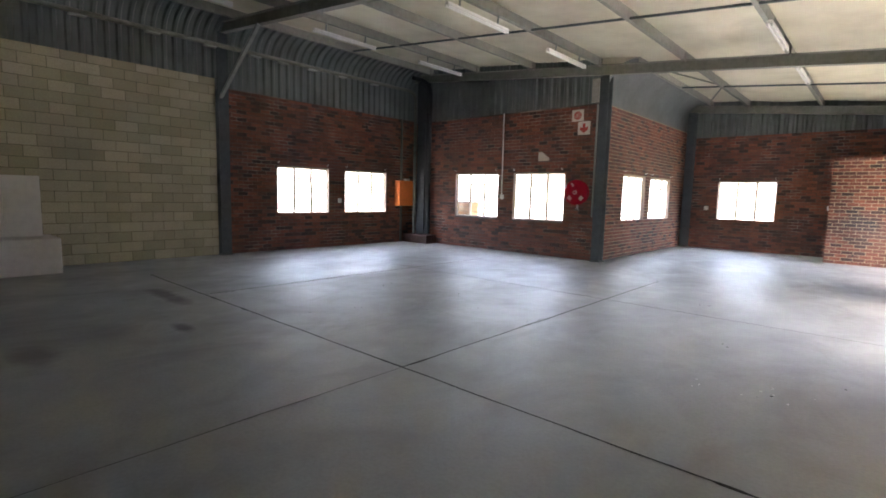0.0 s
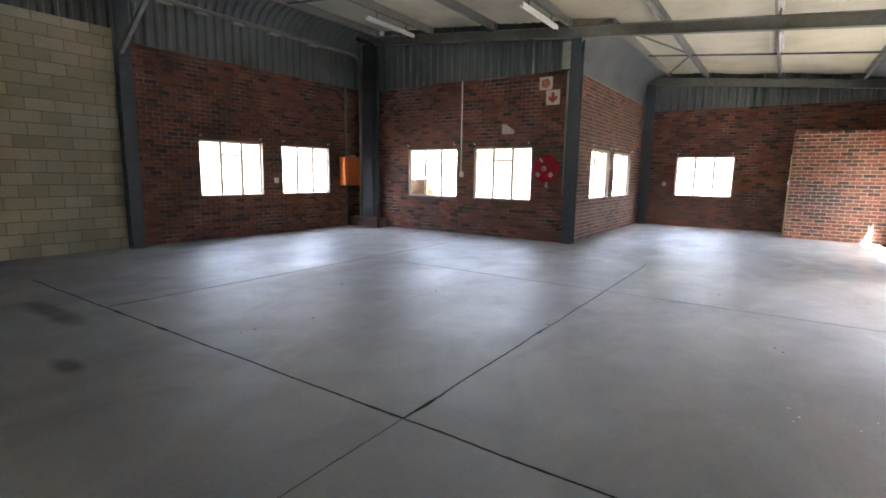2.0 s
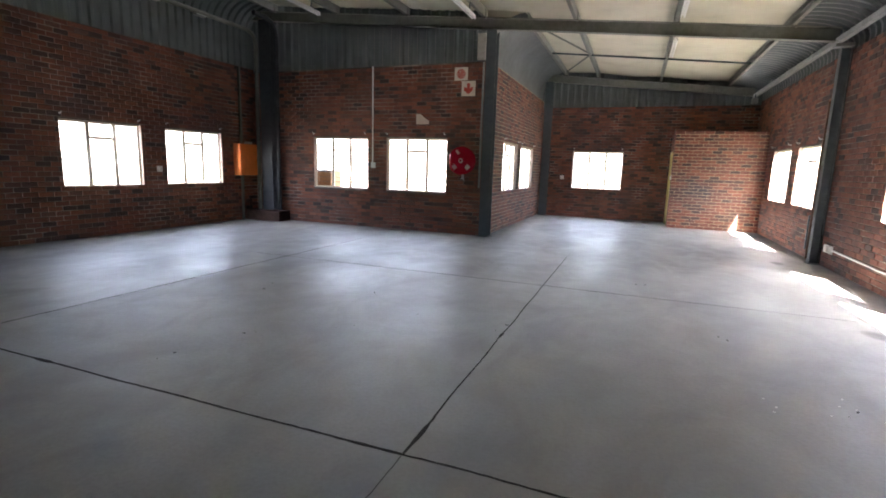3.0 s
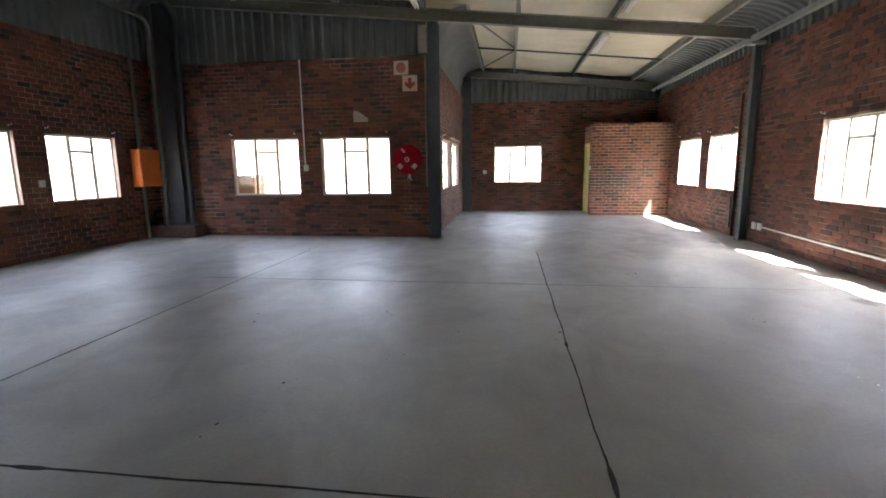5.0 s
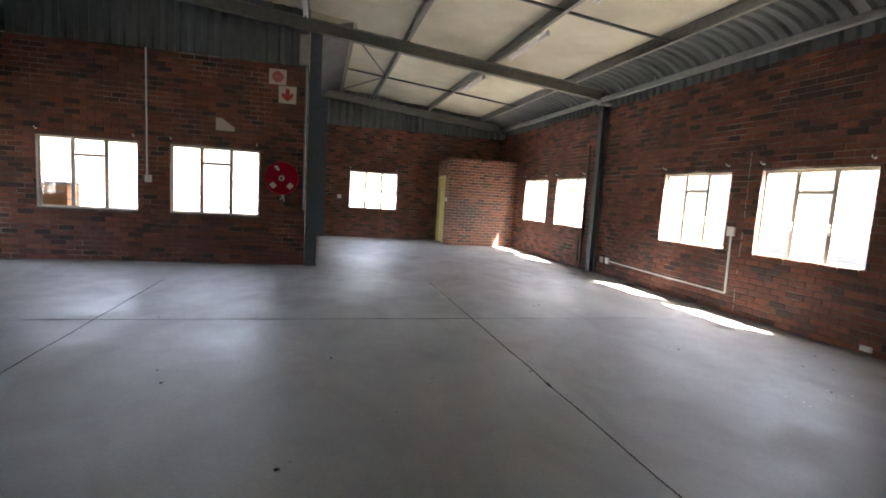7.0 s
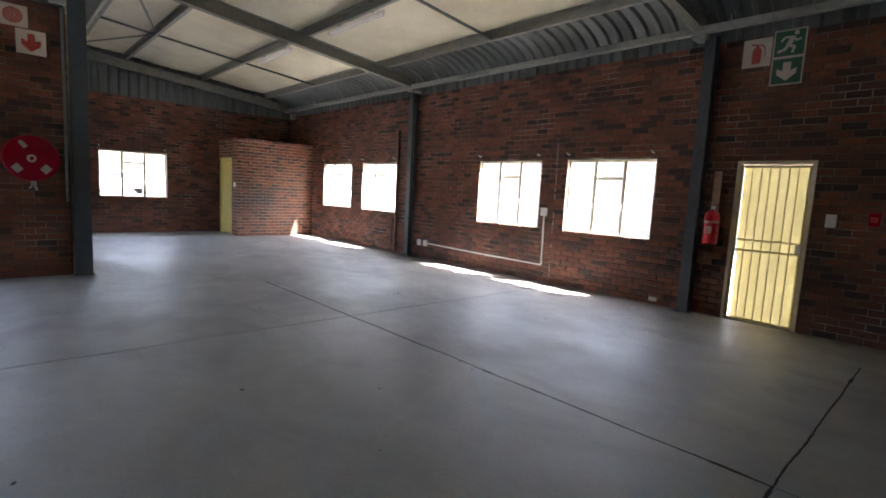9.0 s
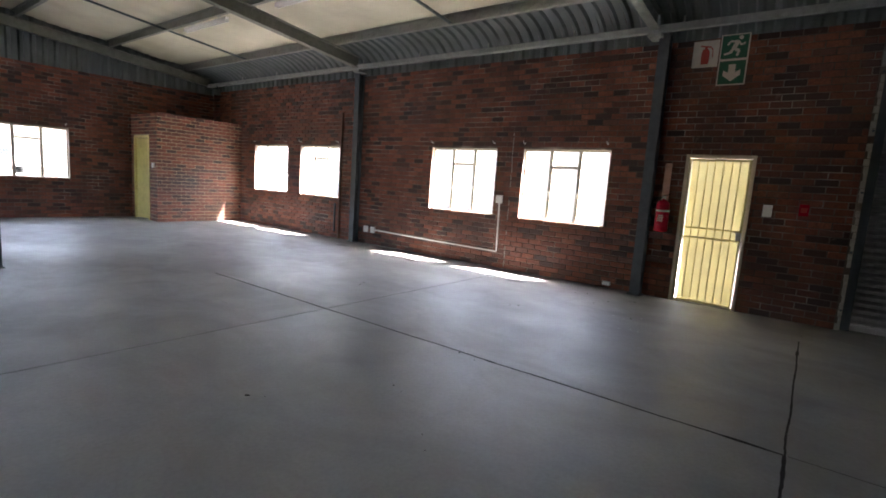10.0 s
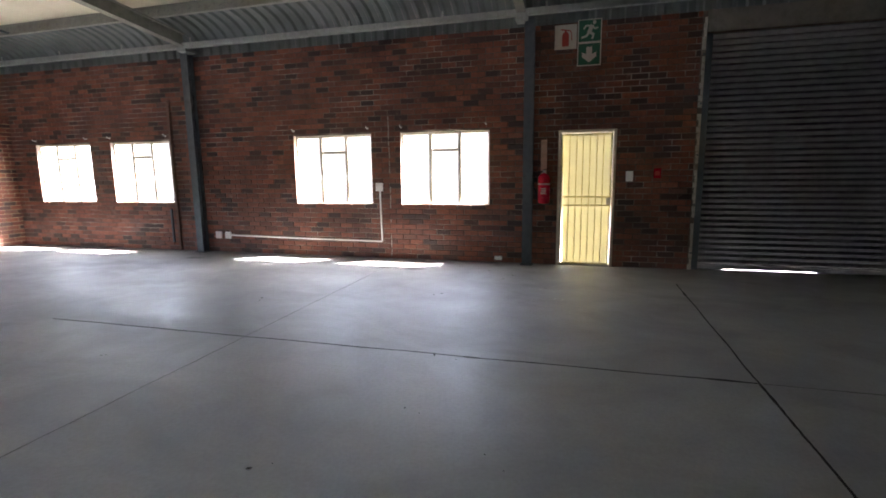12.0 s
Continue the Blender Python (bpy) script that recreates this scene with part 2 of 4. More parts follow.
# ---- mesh helpers ----
def box(bm, x0, x1, y0, y1, z0, z1, bevel=0.0, m=None):
    """An axis-aligned block, its edges rounded by bevel, laid by m."""
    mm = Matrix.Translation(((x0 + x1) / 2, (y0 + y1) / 2, (z0 + z1) / 2)) @ Matrix.Diagonal((x1 - x0, y1 - y0, z1 - z0, 1))
    fresh = bmesh.ops.create_cube(bm, size=1, matrix=(m @ mm) if m else mm)["verts"]
    if bevel:
        edges = list({e for v in fresh for e in v.link_edges})
        bmesh.ops.bevel(bm, geom=edges, offset=bevel, segments=2, affect="EDGES", profile=0.5)
    return bm


def rod(bm, a, b, r, r2=None, seg=16):
    """A round bar from a to b."""
    a, b = Vector(a), Vector(b)
    m = Matrix.Translation((a + b) / 2) @ (b - a).to_track_quat("Z", "Y").to_matrix().to_4x4()
    bmesh.ops.create_cone(bm, cap_ends=True, segments=seg, radius1=r, radius2=r if r2 is None else r2, depth=(b - a).length, matrix=m)
    return bm


def beam(bm, a, b, w, h, bevel=0.0, up=(0, 0, 1)):
    """A rectangular bar from a to b, w wide and h high."""
    a, b = Vector(a), Vector(b)
    z = (b - a).normalized()
    x = Vector(up).cross(z).normalized()
    y = z.cross(x)
    m = Matrix((x, y, z)).transposed().to_4x4()
    m.translation = a
    return box(bm, -w / 2, w / 2, -h / 2, h / 2, 0, (b - a).length, bevel, m)


def section(bm, a, b, outline, up=(0, 0, 1)):
    """Sweeps a closed outline (across, up) along a straight line."""
    a, b = Vector(a), Vector(b)
    z = (b - a).normalized()
    x = z.cross(Vector(up)).normalized()
    y = x.cross(z)
    rings = [[bm.verts.new(p + x * u + y * v) for u, v in outline] for p in (a, b)]
    n = len(outline)
    for i in range(n):
        bm.faces.new((rings[0][i], rings[0][(i + 1) % n], rings[1][(i + 1) % n], rings[1][i]))
    bm.faces.new(rings[0][::-1])
    bm.faces.new(rings[1])
    return bm


def i_outline(w, h, web=0.008, fl=0.012):
    w, h, q = w / 2, h / 2, web / 2
    return [(-w, -h), (w, -h), (w, -h + fl), (q, -h + fl), (q, h - fl), (w, h - fl), (w, h), (-w, h), (-w, h - fl), (-q, h - fl), (-q, -h + fl), (-w, -h + fl)]


def c_outline(w, h, t=0.006, lip=0.02):
    w, h = w / 2, h / 2
    return [(-w, -h), (w, -h), (w, -h + lip), (w - t, -h + lip), (w - t, -h + t), (-w + t, -h + t), (-w + t, h - t), (w - t, h - t), (w - t, h - lip), (w, h - lip), (w, h), (-w, h)]


def pipe(bm, points, r, seg=12):
    """A round tube through points."""
    pts = [Vector(p) for p in points]
    rings = []
    side = None
    for i, p in enumerate(pts):
        d = (pts[min(i + 1, len(pts) - 1)] - pts[max(i - 1, 0)]).normalized()
        if side is None:
            side = d.orthogonal().normalized()
        side = (side - d * side.dot(d)).normalized()
        up = d.cross(side)
        rings.append([bm.verts.new(p + (side * math.cos(k * math.tau / seg) + up * math.sin(k * math.tau / seg)) * r) for k in range(seg)])
    for q, s in zip(rings, rings[1:]):
        for k in range(seg):
            bm.faces.new((q[k], q[(k + 1) % seg], s[(k + 1) % seg], s[k]))
    bm.faces.new(rings[0][::-1])
    bm.faces.new(rings[-1])
    return bm


def disc(bm, c, axis, r, h, seg=40, bevel=0.0):
    c, axis = Vector(c), Vector(axis).normalized()
    m = Matrix.Translation(c) @ axis.to_track_quat("Z", "Y").to_matrix().to_4x4()
    v = bmesh.ops.create_cone(bm, cap_ends=True, segments=seg, radius1=r, radius2=r, depth=h, matrix=m)["verts"]
    if bevel:
        rim = [e for e in {e for q in v for e in q.link_edges} if abs((e.verts[0].co - e.verts[1].co).normalized().dot(axis)) < 0.5]
        bmesh.ops.bevel(bm, geom=rim, offset=bevel, segments=2, affect="EDGES")
    return bm


def turned(bm, rings, seg=28, m=None):
    """A turned body about z from (radius, height) rings."""
    m = m or Matrix()
    made = [[bm.verts.new(m @ Vector((r * math.cos(k * math.tau / seg), r * math.sin(k * math.tau / seg), z))) for k in range(seg)] for r, z in rings]
    for q, s in zip(made, made[1:]):
        for k in range(seg):
            bm.faces.new((q[k], q[(k + 1) % seg], s[(k + 1) % seg], s[k]))
    bm.faces.new(made[0][::-1])
    bm.faces.new(made[-1])
    return bm


def plate(bm, outline, y0, y1):
    """A flat plate: an outline of (x, z) between two depths."""
    a = [bm.verts.new((x, y0, z)) for x, z in outline]
    b = [bm.verts.new((x, y1, z)) for x, z in outline]
    n = len(outline)
    bm.faces.new(a)
    bm.faces.new(b[::-1])
    for i in range(n):
        bm.faces.new((a[i], b[i], b[(i + 1) % n], a[(i + 1) % n]))
    return bm


def part(name, bm, material, parent=None, label="", smooth=False, fix=True):
    me = bpy.data.meshes.new(name)
    if fix:
        bmesh.ops.recalc_face_normals(bm, faces=bm.faces)
    bm.to_mesh(me)
    bm.free()
    me.materials.append(material)
    if smooth:
        me.shade_smooth()
        me.set_sharp_from_angle(angle=radians(40))
    ob = new(name, me)
    ob.parent = parent
    if label:
        ob["label"] = label
    return ob


def thing(name, label, category, m=None, group="", kind=""):
    ob = new(name)
    if m:
        ob.matrix_world = m
    return tagged(ob, label, category, group, kind)


def B():
    return bmesh.new()


# ---- plan ----
XW, XE, YH, YB, YS, XR = -11.18, 1.17, 10.89, 17.12, -7.4, -4.93
FRAME_Y = (-1.35, 4.86, 10.80, 16.96)
WIN_Z0, WIN_Z1 = 0.91, 2.10
# Each wall's own axes: along it, into it, and up.
EAST, WEST, HOSE = pose(XE, 0, 0, 0, 0, -90), pose(XW, 0, 0, 0, 0, 90), pose(0, YH, 0)
RETURN, END, SOUTH = pose(XR, 0, 0, 0, 0, 90), pose(0, YB, 0), pose(0, YS, 0, 0, 0, 180)
BOX_FRONT, BOX_SIDE = pose(0, 15.62, 0), pose(-1.02, 0, 0, 0, 0, -90)
PURLINS = (-10.40, -8.65, -6.86, -5.10, -3.27, -1.50, 0.29)


def rafter_z(x):
    return 3.78 - 0.1 * x


def wall_mesh(u0, u1, z0, z1, d0, d1, holes):
    """A slab wall with openings right through it."""
    us = sorted({u0, u1, *[v for h in holes for v in h[:2] if u0 < v < u1]})
    zs = sorted({z0, z1, *[v for h in holes for v in h[2:] if z0 < v < z1]})
    nu, nz = len(us) - 1, len(zs) - 1

    def solid(i, k):
        if not (0 <= i < nu and 0 <= k < nz):
            return False
        u, z = (us[i] + us[i + 1]) / 2, (zs[k] + zs[k + 1]) / 2
        return not any(a < u < b and c < z < d for a, b, c, d in holes)

    bm, made = B(), {}

    def v(i, k, d):
        if (i, k, d) not in made:
            made[i, k, d] = bm.verts.new((us[i], d, zs[k]))
        return made[i, k, d]

    for i in range(nu):
        for k in range(nz):
            if not solid(i, k):
                continue
            bm.faces.new((v(i, k, d0), v(i + 1, k, d0), v(i + 1, k + 1, d0), v(i, k + 1, d0)))
            bm.faces.new((v(i, k, d1), v(i, k + 1, d1), v(i + 1, k + 1, d1), v(i + 1, k, d1)))
            for di, dk, p, q in ((-1, 0, (0, 1), (0, 0)), (1, 0, (1, 0), (1, 1)), (0, -1, (0, 0), (1, 0)), (0, 1, (1, 1), (0, 1))):
                if not solid(i + di, k + dk):
                    a, b = (i + p[0], k + p[1]), (i + q[0], k + q[1])
                    bm.faces.new((v(*a, d0), v(*a, d1), v(*b, d1), v(*b, d0)))
    return bm


def corrugated(bm, along, u0, u1, profile, rib=0.215, depth=0.040, thick=0.0):
    """Trapezoid-ribbed sheeting: along(u, s, off) gives the place at s in profile, raised by off from the sheet."""
    rows, u = [], u0
    steps = [(0.0, 0), (0.45, 0), (0.60, 1), (0.85, 1)]
    while u < u1:
        rows += [(u + f * rib, o * depth) for f, o in steps if u + f * rib <= u1]
        u += rib
    rows.append((u1, 0.0))
    prev = None
    for u, o in rows:
        cur = [bm.verts.new(along(u, s, o)) for s in profile]
        if prev:
            for k in range(len(profile) - 1):
                bm.faces.new((prev[k], cur[k], cur[k + 1], prev[k + 1]))
        prev = cur
    return bm


# ---- floor and ground ----
ground = tagged(part("ground", box(B(), -300, 300, -300, 300, -0.4, -0.25), PAVING), "worn grey sunlit paving outside the building", "ground", kind="structure")
floor = tagged(part("floor", box(B(), XW - 0.25, XE + 0.25, YS - 0.25, YB + 0.25, -0.25, -0.012), DARK),
               "grey painted concrete floor cast in large slabs", "floor", kind="structure")
FX, FY = (XW - 0.2, -7.0, -2.91, XE + 0.2), (YS - 0.2, -1.35, 2.73, 6.85, 10.95, YB + 0.2)
for i in range(3):
    for k in range(5):
        part("slab", box(B(), FX[i] + 0.0004, FX[i + 1] - 0.0004, FY[k] + 0.0004, FY[k + 1] - 0.0004, -0.012, 0.0), FLOOR, floor)


def joint(a, b, width, seed, material=DARK):
    """A ragged line of dark filler along a joint between slabs."""
    a, b = Vector((*a, 0)), Vector((*b, 0))
    d, n = (b - a).normalized(), int((b - a).length / 0.05)
    side, bm, prev = Vector((-d.y, d.x, 0)), B(), None
    for i in range(n + 1):
        p = a + (b - a) * i / n
        w = width * (0.62 + 0.8 * abs(noise.noise((i * 0.31, seed, 0.0))) + (0.9 if noise.noise((i * 0.11, seed, 4)) > 0.45 else 0))
        s = 0.010 * noise.noise((i * 0.09, seed, 9.0)) + 0.004 * noise.noise((i * 0.8, seed, 3.0))
        cur = [bm.verts.new(p + side * (s + e * w / 2) + Vector((0, 0, h))) for e, h in ((-1, -0.002), (-0.8, 0.002), (0.8, 0.002), (1, -0.002))]
        if prev:
            for k in range(3):
                bm.faces.new((prev[k], prev[k + 1], cur[k + 1], cur[k]))
        prev = cur
    return part("joint_filler", bm, material, floor, "dark ragged joint filler")


joint((-2.895, -5.0), (-2.912, 2.72), 0.009, 1, JOINT_GREY)
joint((-2.912, 2.73), (-2.92, 9.2), 0.018, 1)
joint((-7.0, 2.75), (-6.985, 9.2), 0.015, 2)
joint((-9.2, 2.71), (-2.9, 2.735), 0.024, 3)
joint((-2.9, 2.735), (0.15, 2.747), 0.020, 3)
joint((-7.6, 6.87), (0.4, 6.86), 0.004, 4, JOINT_GREY)

# ---- walls ----
east_holes = [(-14.96, -13.49), (-12.97, -11.53), (-8.84, -7.37), (-6.85, -5.36)]
east_holes = [(a, b, WIN_Z0, WIN_Z1) for a, b in east_holes]
DOOR_HOLE, ROLLER_HOLE = (-4.31, -3.48, 0.0, 2.05), (-2.38, 1.45, 0.0, 3.28)
west_holes = [(6.21, 7.72, WIN_Z0, WIN_Z1), (8.26, 9.76, WIN_Z0, WIN_Z1)]
hose_holes = [(-9.385, -7.865, WIN_Z0 - 0.02, WIN_Z1), (-7.365, -5.865, WIN_Z0 - 0.02, WIN_Z1)]
end_holes = [(-3.89, -2.35, WIN_Z0, WIN_Z1)]
return_holes = [(12.24, 13.76, WIN_Z0, WIN_Z1), (14.15, 15.85, WIN_Z0, WIN_Z1)]
side_holes = [(-16.93, -16.05, 0.0, 2.10)]

BRICK_WALLS = {}


def brick_wall(name, m, u0, u1, top, holes, label, thick=0.115, material=MORTAR, ends=(0, 0)):
    ob = part(name, wall_mesh(u0 + ends[0], u1 + ends[1], 0.0, top, 0.010, thick, holes), material)
    ob.matrix_world = m
    tagged(ob, label, "wall", kind="structure")
    BRICK_WALLS[name] = (ob, u0, u1, top, holes)
    return ob


brick_wall("wall_east", EAST, -YB, -YS, 3.56, east_holes + [DOOR_HOLE, ROLLER_HOLE], "red and dark clinker face-brick wall with steel windows")
brick_wall("wall_west", WEST, 4.98, YH, 3.75, west_holes, "red-brown clinker face-brick wall below ribbed sheeting")
brick_wall("wall_hose", HOSE, XW, -5.048, 3.68, hose_holes, "dark red clinker face-brick wall with two windows", ends=(-0.22, 0))
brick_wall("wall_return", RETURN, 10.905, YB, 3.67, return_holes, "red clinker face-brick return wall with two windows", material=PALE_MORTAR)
brick_wall("wall_end", END, XR, XE, 3.47, end_holes, "dark red clinker face-brick end wall", ends=(-0.22, 0.22))
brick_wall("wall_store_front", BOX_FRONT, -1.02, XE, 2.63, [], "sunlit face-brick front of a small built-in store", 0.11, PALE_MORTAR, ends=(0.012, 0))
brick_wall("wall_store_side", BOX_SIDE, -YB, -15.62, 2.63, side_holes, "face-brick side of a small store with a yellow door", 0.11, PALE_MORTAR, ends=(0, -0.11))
block_wall = part("wall_block", wall_mesh(YS, 4.73, 0.0, 3.92, 0.008, 0.2, []), BLOCK_MORTAR)
block_wall.matrix_world = WEST
tagged(block_wall, "unpainted pale grey concrete block wall", "wall", kind="structure")
# Unseen wall, added to close the hall behind the camera and keep daylight out.
south = part("wall_south", wall_mesh(-XE - 0.22, -XW + 0.2, 0.0, 5.3, 0.0, 0.22, []), PLASTER)
south.matrix_world = SOUTH
tagged(south, "plain grey unseen wall added to close the south end", "wall", kind="structure")
store_top = tagged(part("store_roof", box(B(), -0.90, XE - 0.002, 15.735, YB - 0.002, 2.53, 2.60), PLASTER), "flat concrete slab over the small store", "slab", kind="structure")


# ---- sheeting over the walls and the roof ----
def flat_sheet(name, m, u0, u1, z0, ztop, label):
    """Upright ribbed sheeting on a wall's plane, with its top following ztop(u)."""
    bm = corrugated(B(), lambda u, s, o: Vector((u, 0.06 - o, z0 + (ztop(u) - z0) * s)), u0, u1, (0.0, 0.5, 1.0))
    ob = part(name, bm, SHEET, fix=False)
    ob.matrix_world = m
    return tagged(ob, label, "sheeting", kind="structure")


def bullnose(name, m, u0, u1, z0, z1, reach, top, label, ribs=0.04):
    """Ribbed sheeting that rises from a wall top at z0 and curves over into the roof."""
    pts = [(0.06, z0), (0.06, z1)]
    for i in range(1, 10):
        a = i / 9 * math.pi / 2
        pts.append((0.06 - (reach + 0.06) * (1 - math.cos(a)), z1 + (top - z1) * math.sin(a)))
    nrm = []
    for i in range(len(pts)):
        p, q = pts[max(i - 1, 0)], pts[min(i + 1, len(pts) - 1)]
        d = Vector((q[0] - p[0], q[1] - p[1])).normalized()
        nrm.append((-d.y, d.x))
    bm = corrugated(B(), lambda u, s, o: Vector((u, pts[s][0] + nrm[s][0] * o, pts[s][1] + nrm[s][1] * o)), u0, u1, range(len(pts)), rib=0.20, depth=ribs)
    ob = part(name, bm, SHEET, fix=False, smooth=True)
    ob.matrix_world = m
    return tagged(ob, label, "sheeting", kind="structure")


flat_sheet("sheeting_hose", HOSE, XW - 0.1, -4.96, 3.60, lambda u: rafter_z(u) + 0.50, "dark green-grey ribbed sheeting above the brickwork")
flat_sheet("sheeting_end", END, XR - 0.1, XE + 0.1, 3.40, lambda u: rafter_z(u) + 0.50, "dark green-grey ribbed gable sheeting")
bullnose("sheeting_west", WEST, YS, YH + 0.1, 3.68, 4.60, 0.72, 5.16, "dark ribbed sheeting curving over into the roof")
bullnose("sheeting_east", EAST, -YB - 0.1, -YS, 3.48, 3.66, 0.86, 4.09, "dark ribbed sheeting curving over into the roof")
bullnose("sheeting_return", RETURN, YH, YB + 0.1, 3.60, 3.80, 0.66, 4.57, "dark smooth sheeting curving over into the roof", 0.0)

# Added plate that shuts the bright gap above the curved sheeting, coloured like the ceiling.
curve = [(-4.99 + 0.72 * (1 - math.cos(i / 9 * math.pi / 2)), 3.80 + 0.77 * math.sin(i / 9 * math.pi / 2)) for i in range(10)]
bm = plate(B(), [(-5.06, 3.6), (-4.99, 3.6)] + curve + [(-4.2, 4.72), (-5.06, 4.80)], YH + 0.012, YH + 0.03)
tagged(part("closing_plate", bm, CEILING), "cream plate added to close the gap behind the rafter", "sheeting", kind="structure")
CEIL = 0.40


def roof_sheet(name, x0, x1, y0, y1):
    """Sagging insulation sheet between the purlins, with the roof slope."""
    bm = B()
    nx, ny = max(2, int((x1 - x0) / 0.14)), max(2, int((y1 - y0) / 0.3))
    grid = []
    for i in range(nx + 1):
        x = x0 + (x1 - x0) * i / nx
        gap = min(abs(x - p) for p in PURLINS)
        row = []
        for k in range(ny + 1):
            y = y0 + (y1 - y0) * k / ny
            sag = 0.035 * min(1, gap / 0.6) * (0.6 + 0.6 * noise.noise((x * 0.9, y * 0.5, 1)))
            row.append(bm.verts.new((x, y, rafter_z(x) + CEIL - sag)))
        grid.append(row)
    for i in range(nx):
        for k in range(ny):
            bm.faces.new((grid[i][k], grid[i][k + 1], grid[i + 1][k + 1], grid[i + 1][k]))
    top = bmesh.ops.extrude_face_region(bm, geom=list(bm.faces))["geom"]
    bmesh.ops.translate(bm, verts=[v for v in top if isinstance(v, bmesh.types.BMVert)], vec=(0, 0, 0.06))
    return tagged(part(name, bm, CEILING, smooth=True), "cream roof insulation sheet sagging between purlins", "ceiling", kind="structure")


roof_sheet("ceiling", -10.5, 0.34, YS - 0.1, YH + 0.1)
roof_sheet("ceiling_bay", -4.3, 0.34, YH + 0.1, YB + 0.1)


# Outer skin out of view, added so daylight does not leak past the insulation.
skin = B()
section(skin, (-12.0, YS - 0.3, rafter_z(-12.0) + 0.62), (1.5, YS - 0.3, rafter_z(1.5) + 0.62), [(-0.01, -0.02), (-0.01, 0.02), (-(YH - YS + 0.6), 0.02), (-(YH - YS + 0.6), -0.02)])
section(skin, (-5.3, YH + 0.25, rafter_z(-5.3) + 0.62), (1.5, YH + 0.25, rafter_z(1.5) + 0.62), [(-0.01, -0.02), (-0.01, 0.02), (-(YB - YH + 0.1), 0.02), (-(YB - YH + 0.1), -0.02)])
tagged(part("roof", skin, OUT_ROOF), "unseen sheet metal roof skin added to stop light leaks", "roof", kind="structure")


def steel(name, label, category, bm, material=STEEL, group=""):
    return tagged(part(name, bm, material), label, category, group, "structure")


for y in FRAME_Y:
    x0 = -5.0 if y > 12 else XW + 0.1
    bm = section(B(), (x0, y, rafter_z(x0) + 0.11), (0.95, y, rafter_z(0.95) + 0.11), i_outline(0.13, 0.22))
    steel("rafter", "green-grey steel rafter under the roof", "beam", bm, group="rafters")
for x in PURLINS + (-4.25,):
    y1 = YB if x > -4.5 else YH
    y0 = YH if x == -4.25 else YS
    bm = section(B(), (x, y0, rafter_z(x) + 0.31), (x, y1, rafter_z(x) + 0.31), [(-u, v) for u, v in c_outline(0.065, 0.17)])
    for y in FRAME_Y:
        if y0 <= y <= y1 + 0.1:
            box(bm, x + 0.03, x + 0.05, y - 0.06, y + 0.06, rafter_z(x) + 0.19, rafter_z(x) + 0.36)
    steel("purlin", "pale green-grey cold-formed steel purlin", "beam", bm, PURLIN, "purlins")
for y, x0 in ((1.75, -10.4), (7.9, -10.4), (13.95, -4.25)):
    bm = beam(B(), (x0, y, rafter_z(x0) + 0.25), (0.29, y, rafter_z(0.29) + 0.25), 0.035, 0.035)
    steel("sag_bar", "thin dark steel angle tying the purlins", "beam", bm, STEEL_BLUE, "sag bars")
bm = beam(B(), (-4.25, 16.7, rafter_z(-4.25) + 0.27), (-3.27, 14.0, rafter_z(-3.27) + 0.27), 0.04, 0.02)
steel("roof_brace", "diagonal steel angle brace under the roof", "brace", bm, STEEL)
bm = beam(B(), (-3.27, 13.9, rafter_z(-3.27) + 0.27), (-4.25, 11.2, rafter_z(-4.25) + 0.27), 0.04, 0.02)
steel("roof_brace", "diagonal steel angle brace under the roof", "brace", bm, STEEL)


def column(x, y, wx, wy, top, facing="x", label="blue-grey steel column standing against the wall"):
    """An upright I-section on a base plate, its flanges facing along x or y."""
    up, outline = ((1, 0, 0), i_outline(wy, wx)) if facing == "x" else ((0, 1, 0), i_outline(wx, wy))
    bm = section(B(), (x, y, 0.0), (x, y, top), outline, up=up)
    box(bm, x - wx / 2 - 0.02, x + wx / 2 + 0.02, y - wy / 2 - 0.03, y + wy / 2 + 0.03, 0, 0.012)
    return tagged(part("column", bm, STEEL_BLUE), label, "column", "steel columns", "structure")


for y in (-1.35, 4.75, 10.88):
    column(XE - 0.075, y, 0.15, 0.14, 3.66)
column(XW + 0.05, 4.855, 0.20, 0.22, 4.90, "x")
column(-4.93, 10.92, 0.21, 0.22, rafter_z(-4.91), "y")
column(-4.75, 17.0, 0.24, 0.18, rafter_z(-4.75), "y")


